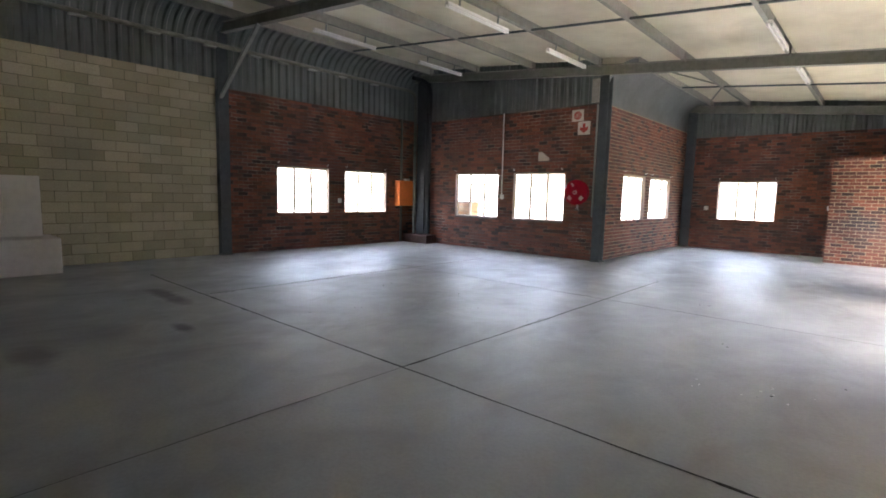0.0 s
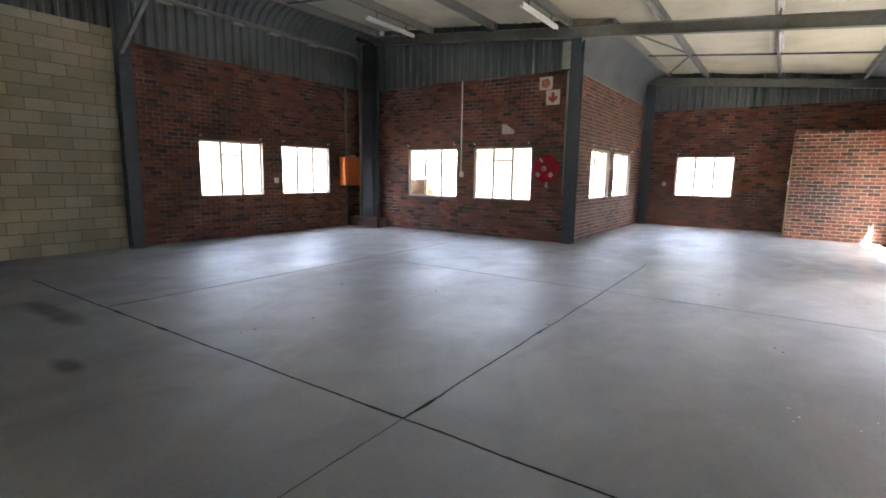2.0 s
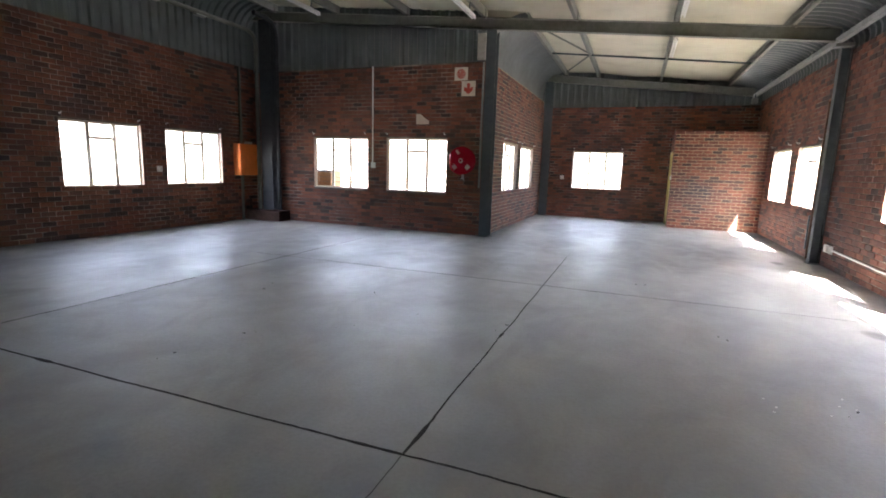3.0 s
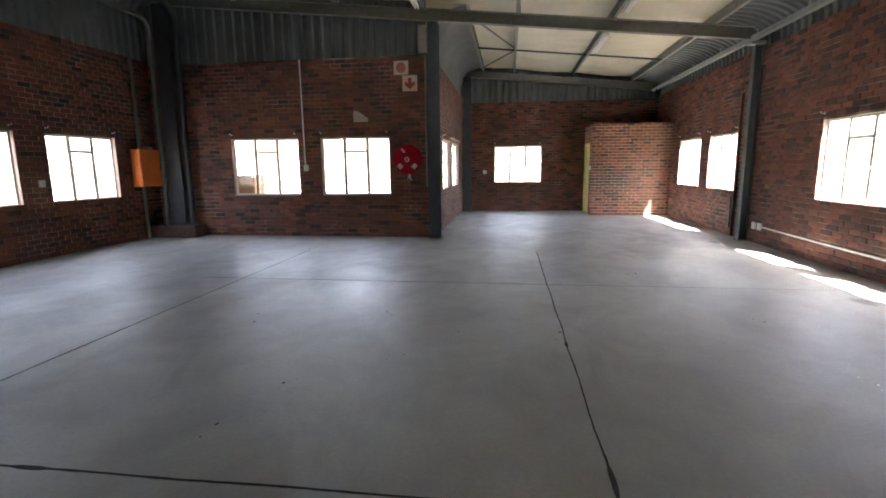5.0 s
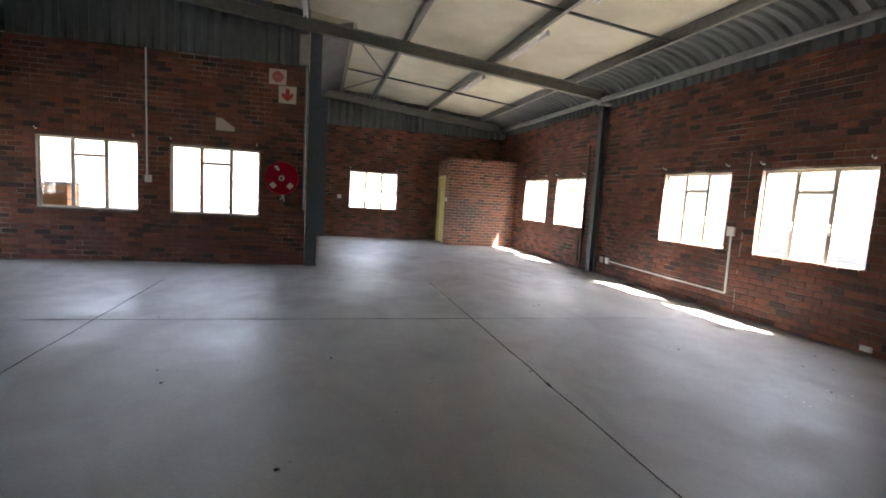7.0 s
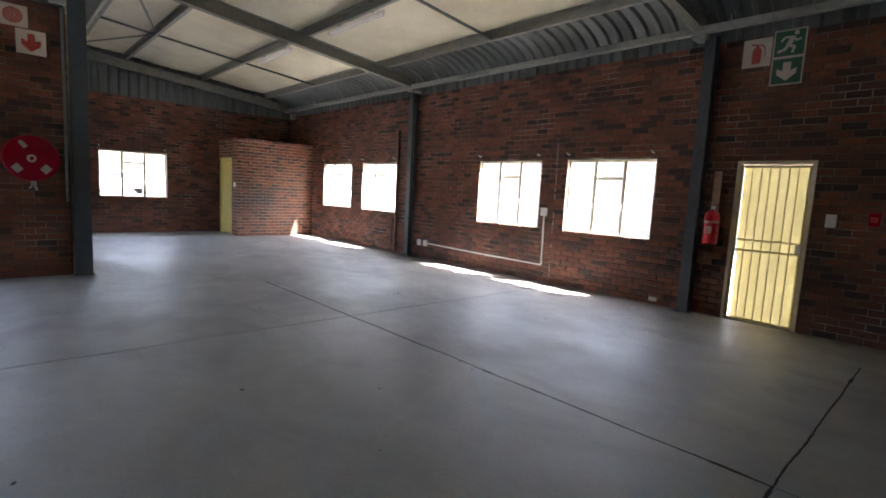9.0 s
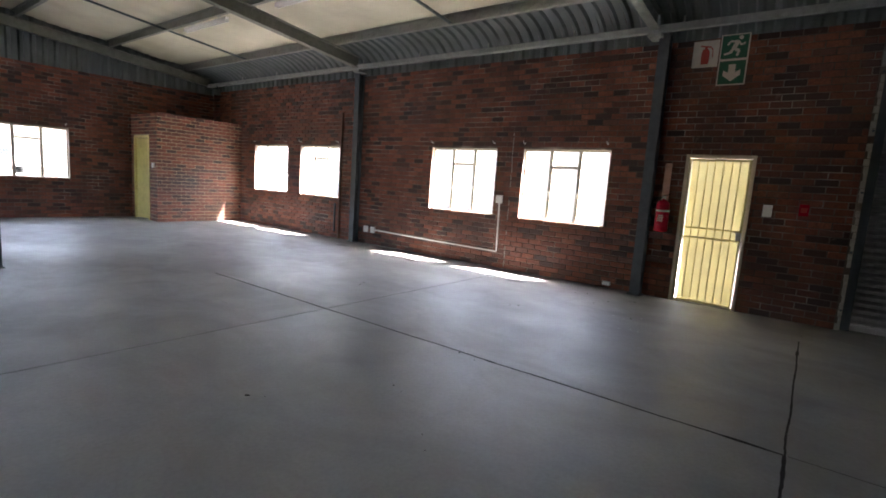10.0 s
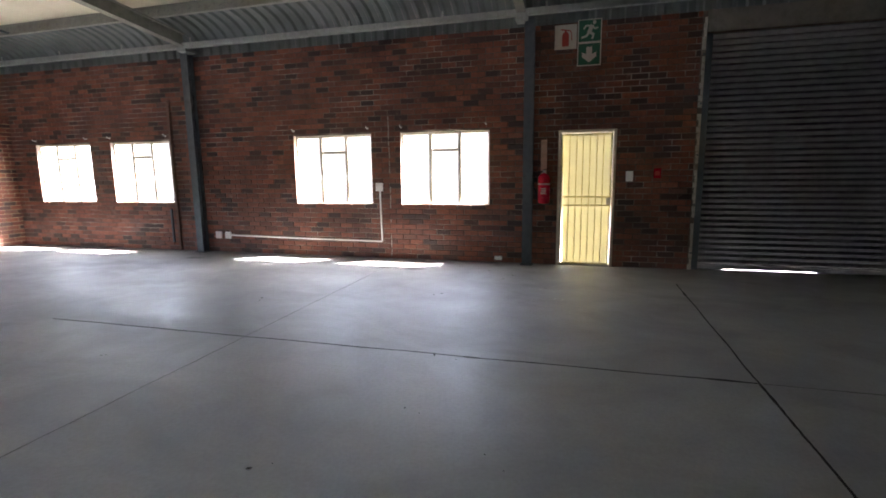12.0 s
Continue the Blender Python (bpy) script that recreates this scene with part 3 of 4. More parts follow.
# ---- windows ----
def window(name, m, w, h=WIN_Z1 - WIN_Z0):
    """A three-light steel window with a top-hung vent, set towards the outer face of the wall."""
    win = thing(name, "cream steel window with three lights and a small vent", "window", m, kind="structure")
    d0, d1, f = 0.074, 0.106, 0.038
    fr = B()
    for a in ((-w / 2, -w / 2 + f, 0, h), (w / 2 - f, w / 2, 0, h)):
        box(fr, a[0], a[1], d0, d1, a[2], a[3], 0.003)
    for z in (0, h - f):
        box(fr, -w / 2 + f, w / 2 - f, d0, d1, z, z + f, 0.003)
    part("window_frame", fr, CREAM, win)
    x1, x2, zt = -w * 0.165, w * 0.165, h * 0.755
    for x in (x1, x2):
        part("mullion", box(B(), x - 0.031, x + 0.031, d0 - 0.004, d1, f, h - f, 0.003), CREAM, win)
    part("transom", box(B(), x1 + 0.031, x2 - 0.031, d0 - 0.004, d1, zt - 0.024, zt + 0.024, 0.003), CREAM, win)
    for a, b, c, e in ((-w / 2 + f, x1 - 0.031, f, h - f), (x1 + 0.031, x2 - 0.031, f, zt - 0.024), (x1 + 0.031, x2 - 0.031, zt + 0.024, h - f), (x2 + 0.031, w / 2 - f, f, h - f)):
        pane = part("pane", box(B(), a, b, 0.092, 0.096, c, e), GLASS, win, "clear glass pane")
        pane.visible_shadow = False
    for i in range(1, 10):
        z = h * (0.02 + 0.098 * i)
        part("burglar_bar", rod(B(), (-w / 2, 0.118, z), (w / 2, 0.118, z), 0.006, seg=8), STEEL, win, "thin steel bar outside the glass")
    for x in (x1, x2):
        hd = box(B(), x - 0.008, x + 0.008, d0 - 0.035, d0 - 0.004, h * 0.40, h * 0.40 + 0.03, 0.003)
        box(hd, x - 0.006, x + 0.006, d0 - 0.040, d0 - 0.028, h * 0.40 - 0.07, h * 0.40 + 0.02, 0.003)
        part("handle", hd, CHROME, win, "small dull metal casement handle")
    part("window_sill", box(B(), -w / 2, w / 2, 0.004, d0, -0.004, 0.014, 0.003), PLASTER, win, "thin plastered inner sill")
    for x in (-w / 2, w / 2):
        s = 0.006 if x < 0 else -0.006
        part("reveal", box(B(), min(x, x + s), max(x, x + s), 0.012, d0, 0.014, h, 0.0), REVEAL, win, "brick window reveal with sunlit paleness in its colour")
    return win


def bracket(m):
    """A small hooked curtain bracket on the brickwork."""
    bm = disc(B(), (0, -0.004, 0), (0, 1, 0), 0.014, 0.008, 14)
    pipe(bm, [(0, -0.005, 0), (0, -0.04, 0), (0, -0.06, 0.012), (0, -0.065, 0.035)], 0.006, 8)
    ob = part("curtain_bracket", bm, PLASTIC)
    ob.matrix_world = m
    return tagged(ob, "small pale hooked curtain bracket above a window", "bracket", "curtain brackets")


n_win = 0
for m, holes in ((WEST, west_holes), (HOSE, hose_holes), (RETURN, return_holes), (END, end_holes), (EAST, east_holes)):
    for a, b, c, d in holes:
        n_win += 1
        window("window_%d" % n_win, m @ pose((a + b) / 2, 0, c), b - a, d - c)
        for u in (a + 0.02, b - 0.06):
            bracket(m @ pose(u, 0.002, d + 0.085))

# ---- yellow door and gate ----
door = thing("door_1", "yellow door shut behind a closed barred security gate", "door", EAST @ pose(-3.895, 0, 0), kind="structure")
bm = B()
for s in (-1, 1):
    box(bm, min(s * 0.415, s * 0.372), max(s * 0.415, s * 0.372), -0.012, 0.125, 0, 2.05, 0.004)
box(bm, -0.372, 0.372, -0.012, 0.125, 2.007, 2.05, 0.004)
part("door_frame", bm, DOOR_FRAME, door, "tan pressed steel door frame")
gate = B()
for x in (-0.358, 0.352):
    box(gate, x - 0.013, x + 0.013, 0.015, 0.045, 0.02, 1.995, 0.003)
for z in (0.032, 0.925, 1.055, 1.982):
    box(gate, -0.345, 0.339, 0.018, 0.042, z - 0.012, z + 0.012, 0.003)
gate = part("security_gate", gate, BAR_YELLOW, door, "yellow barred steel security gate")
for i in range(6):
    x = -0.345 + (i + 1) * 0.684 / 7
    part("bar", rod(B(), (x, 0.03, 0.035), (x + 0.004 * math.sin(i * 2.1), 0.03, 1.98), 0.0065, seg=10), BAR_YELLOW, gate)
part("lock", box(B(), 0.30, 0.366, 0.008, 0.050, 0.94, 1.045, 0.004), CHROME, gate, "steel gate lock box")
leaf = plate(B(), [(0.040, 0.02), (0.722, 0.02), (0.726, 0.93), (0.739, 0.96), (0.739, 2.004), (0.020, 2.004)], -0.012, 0.012)
leaf = part("door_leaf", leaf, YELLOW_SHEET, door, "thin sunlit yellow door leaf standing a little ajar")
leaf.matrix_basis = pose(-0.371, 0.10, 0)
part("threshold", box(B(), -0.372, 0.372, 0.0, 0.12, 0.0, 0.018, 0.004), PLASTER, door)

store_door = thing("door_2", "yellow steel store door standing half open", "door", BOX_SIDE @ pose(-16.49, 0, 0), kind="structure")
bm = B()
for s in (-1, 1):
    box(bm, min(s * 0.44, s * 0.39), max(s * 0.44, s * 0.39), -0.014, 0.12, 0, 2.10, 0.004)
box(bm, -0.39, 0.39, -0.014, 0.12, 2.05, 2.10, 0.004)
part("door_frame", bm, YELLOW, store_door, "yellow pressed steel door frame")
leaf = part("door_leaf", box(B(), 0, 0.77, 0, 0.036, 0.012, 2.04, 0.004), YELLOW, store_door, "flat yellow door leaf")
leaf.matrix_basis = pose(-0.388, 0.04, 0, 0, 0, 10)
hd = pipe(B(), [(0.70, 0, 1.02), (0.70, -0.05, 1.02), (0.60, -0.055, 1.02)], 0.009, 10)
part("handle", hd, CHROME, leaf, "dull metal lever handle")

# ---- roller shutter ----
RU0, RU1, RTOP = -2.38, 1.45, 3.28
shutter = thing("roller_shutter", "closed grey galvanised roller shutter with ribbed slats", "shutter", EAST @ pose(0, 0, 0))
for u in (RU0, RU1):
    s = 1 if u < 0 else -1
    g = box(B(), min(u, u + s * 0.09), max(u, u + s * 0.09), 0.05, 0.062, 0, RTOP, 0.002)
    box(g, min(u, u + s * 0.012), max(u, u + s * 0.012), 0.062, 0.16, 0, RTOP, 0.002)
    box(g, min(u, u + s * 0.09), max(u, u + s * 0.09), 0.16, 0.172, 0, RTOP, 0.002)
    part("guide", g, STEEL_BLUE, shutter, "dark steel side guide channel")
pitch = 0.083
bm = B()
prof = [(0.108 + 0.048 * math.sin((k / 8) ** 0.6 * math.pi), 0.013 + (pitch - 0.028) * k / 8) for k in range(9)]
prof = [(0.130 - (p[0] - 0.108), p[1]) for p in prof]
loop = [(0.132, 0.0)] + prof + [(0.132, pitch - 0.002), (0.133, pitch - 0.002), (0.133, pitch + 0.014), (0.140, pitch + 0.014), (0.140, 0.0)]
rows = [[bm.verts.new((u, d, z)) for d, z in loop] for u in (RU0 + 0.02, RU1 - 0.02)]
for k in range(len(loop)):
    n = (k + 1) % len(loop)
    bm.faces.new((rows[0][k], rows[1][k], rows[1][n], rows[0][n]))
bm.faces.new(rows[0][::-1])
bm.faces.new(rows[1])
slat = part("slat", bm, GALV, shutter)
slat.location.z = 0.075
for i in range(1, int((RTOP - 0.075) / pitch) + 1):
    s = slat.copy()
    scene.collection.objects.link(s)
    s.location.z = 0.075 + i * pitch
part("bottom_rail", box(B(), RU0 + 0.02, RU1 - 0.02, 0.095, 0.135, 0.010, 0.075, 0.004), GALV, shutter, "flat galvanised bottom rail")
for a, b in ((RU0 + 0.02, -1.95), (-0.76, RU1 - 0.02)):
    part("rubber_seal", box(B(), a, b, 0.105, 0.125, 0.0, 0.010), BLACK, shutter, "black rubber floor seal")
rng = random.Random(23)
bm = B()
for i in range(41):
    z, wide = i * 0.085, rng.uniform(0.024, 0.05)
    if i not in (8, 17, 26, 35):
        box(bm, -2.386 - wide, -2.382, rng.uniform(-0.008, -0.002), 0.05, z, z + 0.085 - (0.006 if rng.random() < 0.6 else 0.0), 0.003)
edge = part("jamb_edge", bm, JAMB)
edge.matrix_world = EAST
tagged(edge, "pale cement-smeared brick edge beside the roller shutter", "trim", kind="structure")
for i, z in enumerate((0.25, 0.95, 1.65, 2.35, 3.0)):
    part("bolt", disc(B(), (-2.40, -0.008, z), (0, 1, 0), 0.014, 0.02, 6), STEEL_BLUE, edge, "dark guide fixing bolt")
lintel = part("lintel", box(B(), -2.38, 1.6, -0.004, 0.2, RTOP + 0.005, 3.57, 0.006), CONCRETE)
lintel.matrix_world = EAST
tagged(lintel, "grey plastered lintel over the roller shutter", "lintel", kind="structure")

# ---- eave tubes, braces and the corner pipes ----
bm = box(B(), 0.905, 0.995, YS, YB - 0.1, 3.655, 3.745, 0.012)
tube = tagged(part("eave_tube", bm, TUBE), "pale grey square steel tube along the eaves", "tube", kind="structure")
y = -6.2
while y < 16.5:
    part("clip", box(B(), 0.94, 0.955, y - 0.012, y + 0.012, 3.745, 3.83, 0.002), TUBE, tube)
    y += 1.53
for y in FRAME_Y[:3]:
    part("cleat", box(B(), 0.90, 1.16, y - 0.09, y + 0.09, 3.60, 3.65, 0.004), TUBE, tube, "pale steel cleat on a column head")
PX, PZ = XW + 0.28, 4.57
bend = [(PX, 10.30, PZ), (PX, 10.46, PZ - 0.01), (PX, 10.58, PZ - 0.06), (PX, 10.65, PZ - 0.15), (PX, 10.68, PZ - 0.28), (PX, 10.68, 0.26)]
bm = pipe(B(), [(PX, YS + 0.1, PZ)] + bend, 0.045, 14)
west_pipe = tagged(part("eave_pipe", bm, STEEL, smooth=True), "green-grey steel pipe along the eaves turning down in the corner", "pipe", kind="structure")
for y in (0.9, 2.1, 3.3, 4.4, 5.4, 6.1, 6.9, 7.8, 8.9):
    part("clip", box(B(), PX - 0.06, PX + 0.06, y, y + 0.26, PZ - 0.075, PZ - 0.048, 0.004), TUBE, west_pipe, "pale clamp plate under the pipe")
bend2 = [(XW + 0.85, 10.0, 4.80), (XW + 0.85, 10.4, 4.80), (XW + 0.85, 10.58, 4.74), (XW + 0.85, 10.70, 4.6), (XW + 0.85, 10.73, 4.42), (XW + 0.85, 10.73, 0.27)]
tagged(part("down_pipe", pipe(B(), bend2, 0.055, 14), DARK_STEEL, smooth=True), "dark down pipe with a swept bend in the corner", "pipe", kind="structure")
bm = section(B(), (XW + 0.56, 10.76, 0.26), (XW + 0.56, 10.76, 4.85), i_outline(0.34, 0.20), up=(0, 1, 0))
tagged(part("corner_column", bm, DARK_STEEL), "dark steel column standing in the brick corner", "column", kind="structure")
plinth = tagged(part("plinth", box(B(), XW + 0.02, XW + 1.06, 10.45, YH - 0.012, 0.0, 0.26, 0.015), SHADED_BRICK), "low brick plinth under the corner pipes", "plinth", kind="structure")
bm = beam(B(), (XW + 0.12, 4.80, 3.50), (-9.3, 4.80, rafter_z(-9.3) - 0.01), 0.07, 0.06, 0.004)
steel("knee_brace", "pale green-grey steel knee brace from column to rafter", "brace", bm, TUBE)
bm = pipe(B(), [(XW + 0.05, 10.33, 0.0), (XW + 0.05, 10.33, 3.72)], 0.035, 12)
tagged(part("conduit_pipe", bm, STEEL, smooth=True), "grey steel conduit rising on the brick wall", "pipe", kind="structure")
bm = pipe(B(), [(-5.085, YH - 0.03, 1.05), (-5.085, YH - 0.03, 3.66)], 0.021, 12)
tagged(part("water_pipe", bm, TUBE, smooth=True), "pale grey water pipe beside the column", "pipe", kind="structure")
bm = box(B(), -11.475, -11.42, -0.045, -0.002, 0.0, 2.83, 0.004)
o = part("wall_batten", bm, BATTEN)
o.matrix_world = EAST
tagged(o, "thin dark timber batten fixed upright on brickwork", "batten")
o = part("wall_batten", box(B(), -11.63, -11.59, -0.03, -0.002, 0.16, 0.80, 0.004), STEEL_BLUE)
o.matrix_world = EAST
tagged(o, "short dark upright strip fixed low on brickwork", "batten")
bm = B()
rng = random.Random(4)
z = 0.04
while z < 2.33:
    l = rng.uniform(0.03, 0.16)
    if not 1.15 < z < 1.30 and rng.random() < 0.8:
        q = -7.05 + rng.uniform(-0.006, 0.006)
        box(bm, q - 0.006, q + 0.006, -0.004, 0.004, z, z + l)
    z += l + rng.uniform(0.005, 0.05)
o = part("old_cable_line", bm, PLASTER)
o.matrix_world = EAST
tagged(o, "broken pale line of filler where a cable ran", "filler", kind="structure")


o = part("corner_flashing", box(B(), -5.22, -5.045, 10.80, 10.885, 3.70, 4.22, 0.006), PLASTER)
tagged(o, "pale grey mortared corner piece above the brickwork", "flashing", kind="structure")


# ---- fluorescent lights ----
def light_fitting(drop):
    """A narrow twin-tube batten held under its purlin by two straps of length drop."""
    t = thing("fluorescent_light", "unlit white twin-tube fluorescent fitting under a purlin", "light", group="fluorescent lights")
    part("body", box(B(), -0.034, 0.034, -0.79, 0.79, -0.045, 0.0, 0.006), WHITE, t)
    for y in (-0.5, 0.5):
        part("hanger", box(B(), -0.012, 0.012, y - 0.012, y + 0.012, 0.0, drop), TUBE, t, "short steel hanger")
    for x in (-0.028, 0.028):
        tu = part("tube", rod(B(), (x, -0.75, -0.066), (x, 0.75, -0.066), 0.013, seg=12), PLASTIC, t, "white glass tube")
        for s in (-1, 1):
            part("holder", box(B(), x - 0.012, x + 0.012, min(s * 0.75, s * 0.785), max(s * 0.75, s * 0.785), -0.083, -0.045, 0.003), PLASTIC, tu)
    return t


# Rows of fittings: below the purlin, or strapped against its side.
for x, side, low, drop, ys in ((-8.65, 0.0, 0.07, 0.160, (3.2, 6.4, 9.35)), (-5.10, 0.0, 0.09, 0.140, (3.2, 6.4, 9.35)), (-1.5, 0.068, 0.20, 0.10, (6.4, 9.35, 12.45))):
    first = light_fitting(drop)
    for k, y in enumerate(ys):
        m = pose(x + side, y, rafter_z(x) + low, 0, 5.7, 0)
        if k:
            copy_thing(first, m)
        else:
            first.matrix_world = m

# ---- the hose wall ----
reel = thing("hose_reel", "red fire hose reel with white labels on brickwork", "hose reel", HOSE @ pose(-5.47, 0, 1.62))
part("wall_bracket", box(B(), -0.05, 0.05, -0.10, 0.0, -0.06, 0.06, 0.006), CRIMSON, reel)
part("hose", turned(B(), [(0.20, 0.0), (0.265, 0.01), (0.275, 0.04), (0.265, 0.07), (0.20, 0.08)], 36, pose(0, -0.04, 0, 90)), BLACK, reel, "black coiled rubber hose", smooth=True)
part("back_plate", disc(B(), (0, -0.03, 0), (0, 1, 0), 0.29, 0.012, 44, 0.004), CRIMSON, reel)
front = part("front_plate", turned(B(), [(0.295, 0.0), (0.30, 0.012), (0.285, 0.026), (0.16, 0.032), (0.10, 0.05), (0.0005, 0.052)], 44, pose(0, -0.125, 0, 90)), CRIMSON, reel, "glossy red pressed steel disc", smooth=True)
part("hub", disc(B(), (0, -0.185, 0), (0, 1, 0), 0.05, 0.03, 28, 0.006), SIGN_WHITE, front, "pale round hub")
part("hub_cap", disc(B(), (0, -0.203, 0), (0, 1, 0), 0.025, 0.012, 20, 0.003), CRIMSON, front)
for a, w, h in ((115, 0.10, 0.05), (222, 0.10, 0.09), (318, 0.10, 0.09)):
    ca, sa = math.cos(radians(a)), math.sin(radians(a))
    lb = part("label", box(B(), -w / 2, w / 2, -0.003, 0.0, -h / 2, h / 2, 0.001), SIGN_WHITE, front, "white instruction label")
    lb.matrix_basis = pose(0.20 * ca, -0.160, 0.20 * sa, 0, -(a - 270) if a > 180 else 50, 0)
vb = pipe(B(), [(0.03, -0.06, -0.28), (0.03, -0.07, -0.36), (0.05, -0.07, -0.42)], 0.016, 10)
part("nozzle", vb, CHROME, reel, "dull metal nozzle")
part("valve", pipe(B(), [(0.0, -0.05, -0.29), (0.0, -0.05, -0.36), (-0.03, -0.05, -0.40)], 0.012, 10), CHROME, reel, "metal feed pipe and valve")


def sign_board(name, m, w, h, label, material=SIGN_WHITE, category="sign"):
    t = thing(name, label, category, m)
    part("board", box(B(), -w / 2, w / 2, -0.006, 0.0, 0, h, 0.0015), material, t)
    return t


s1 = sign_board("hose_reel_sign", HOSE @ pose(-5.59, 0, 3.31), 0.30, 0.27, "square white sign with a red hose reel disc")
for r0, r1 in ((0.0, 0.020), (0.030, 0.050), (0.056, 0.074), (0.080, 0.098)):
    bm, n = B(), 36
    rings = [[bm.verts.new((r * math.cos(k * math.tau / n), y, 0.135 + r * math.sin(k * math.tau / n))) for k in range(n)]
             for r, y in ((max(r0, 0.002), -0.0065), (max(r0, 0.002), -0.009), (r1, -0.009), (r1, -0.0065))]
    for q, w in zip(rings, rings[1:]):
        for k in range(n):
            bm.faces.new((q[k], q[(k + 1) % n], w[(k + 1) % n], w[k]))
    part("symbol_ring", bm, SIGN_RED, s1, "red ring of the coiled hose symbol")
s2 = sign_board("arrow_sign", HOSE @ pose(-5.415, 0, 2.985), 0.31, 0.31, "square white sign with a red arrow pointing down")
part("arrow", plate(B(), [(-0.035, 0.26), (-0.035, 0.16), (-0.10, 0.19), (-0.10, 0.12), (0, 0.035), (0.10, 0.12), (0.10, 0.19), (0.035, 0.16), (0.035, 0.26)], -0.009, -0.0065), SIGN_RED, s2, "red arrow")
o = part("notice_plate", plate(B(), [(-0.155, 0.0), (0.155, 0.0), (0.155, 0.075), (0.11, 0.10), (-0.06, 0.222), (-0.155, 0.222)], -0.008, 0.0), SIGN_WHITE)
o.matrix_world = HOSE @ pose(-6.465, 0, 2.40)
tagged(o, "white notice plate with one cut corner", "plate")


def outlet(name, m, w, h, label, rocker=True, category="switch"):
    t = thing(name, label, category, m)
    part("box", box(B(), -w / 2, w / 2, -0.035, 0.0, -h / 2, h / 2, 0.006), PLASTIC, t)
    if rocker:
        part("rocker", box(B(), -w * 0.15, w * 0.15, -0.041, -0.035, -h * 0.2, h * 0.2, 0.002), PLASTIC, t)
    return t


def trunking(m, points, label, r=0.014):
    bm = B()
    for a, b in zip(points, points[1:]):
        beam(bm, (a[0], -0.012, a[1]), (b[0], -0.012, b[1]), 0.026, 0.022, 0.003, up=(0, 1, 0))
    o = part("trunking", bm, PLASTIC)
    o.matrix_world = m
    return tagged(o, label, "trunking")


outlet("wall_switch", HOSE @ pose(-7.70, 0, 1.47), 0.11, 0.13, "white surface switch box at the foot of trunking")
trunking(HOSE, [(-7.72, 1.535), (-7.73, 3.68)], "thin white cable trunking up the brick wall")
outlet("wall_switch", END @ pose(-4.19, 0, 1.27), 0.12, 0.12, "small white switch on dark brick")
outlet("wall_switch", BOX_SIDE @ pose(-15.80, 0, 1.38), 0.08, 0.12, "small white switch beside the yellow store door")
t = outlet("isolator", WEST @ pose(8.06, 0, 1.26), 0.11, 0.12, "small white isolator switch between two windows", False)
part("dial", disc(B(), (0, -0.042, 0), (0, 1, 0), 0.035, 0.016, 20, 0.003), PLASTIC, t)

# ---- orange board on the west wall ----
cab = thing("electrical_cabinet", "orange steel electrical cabinet on the brick wall", "cabinet", WEST @ pose(10.425, 0, 1.12))
part("body", box(B(), -0.315, 0.315, -0.20, -0.0, 0, 0.77, 0.008), ORANGE, cab)
dr = part("door", box(B(), -0.308, 0.308, -0.222, -0.202, 0.01, 0.76, 0.006), ORANGE, cab, "flat orange door")
part("handle", box(B(), 0.24, 0.27, -0.236, -0.222, 0.34, 0.46, 0.004), BLACK, dr, "black latch handle")
for z in (0.12, 0.66):
    part("hinge", rod(B(), (-0.31, -0.222, z - 0.04), (-0.31, -0.222, z + 0.04), 0.008, seg=10), ORANGE, dr)
part("cable_gland", box(B(), 0.02, 0.18, -0.14, -0.03, 0.77, 0.83, 0.01), CHROME, cab, "pale cable entry box")

# ---- the east wall ----
outlet("wall_socket", EAST @ pose(-10.55, 0, 0.325), 0.12, 0.13, "white surface wall socket low on brick", category="socket")
outlet("wall_socket", EAST @ pose(-10.34, 0, 0.325), 0.12, 0.13, "white surface wall socket low on brick", category="socket")
outlet("wall_socket", EAST @ pose(-5.21, 0, 0.075), 0.12, 0.06, "small white outlet at floor level", False, category="socket")
outlet("junction_box", EAST @ pose(-7.235, 0, 1.215), 0.13, 0.14, "white junction box beside a window", False, category="box")
trunking(EAST, [(-10.28, 0.325), (-8.6, 0.30), (-7.215, 0.29), (-7.23, 1.15)], "white cable trunking along and up the brick wall")
outlet("wall_switch", EAST @ pose(-3.285, 0, 1.36), 0.10, 0.15, "white switch plate beside the yellow door")
call = thing("fire_call_point", "small dark red fire alarm box on brick", "alarm box", EAST @ pose(-2.91, 0, 1.40))
part("body", box(B(), -0.05, 0.05, -0.045, 0.0, -0.07, 0.07, 0.006), CRIMSON, call)
part("window", box(B(), -0.032, 0.032, -0.048, -0.045, -0.03, 0.03, 0.001), SIGN_RED, call)

board = tagged(part("backing_board", box(B(), -0.045, 0.045, -0.022, 0.0, 0.0, 0.96, 0.003), TIMBER), "narrow brown timber backing board", "board")
board.matrix_world = EAST @ pose(-4.52, 0, 0.96)
ext = thing("fire_extinguisher", "red fire extinguisher hung on a timber board", "extinguisher", EAST @ pose(-4.505, -0.115, 0.96))
part("cylinder", turned(B(), [(0.06, 0.0), (0.088, 0.012), (0.091, 0.03), (0.091, 0.37), (0.082, 0.41), (0.05, 0.44), (0.022, 0.45), (0.022, 0.465)], 28), RED, ext, smooth=True)
part("label", turned(B(), [(0.0913, 0.285), (0.0916, 0.287), (0.0916, 0.305), (0.0913, 0.307)], 28), SIGN_WHITE, ext, "thin pale label band")
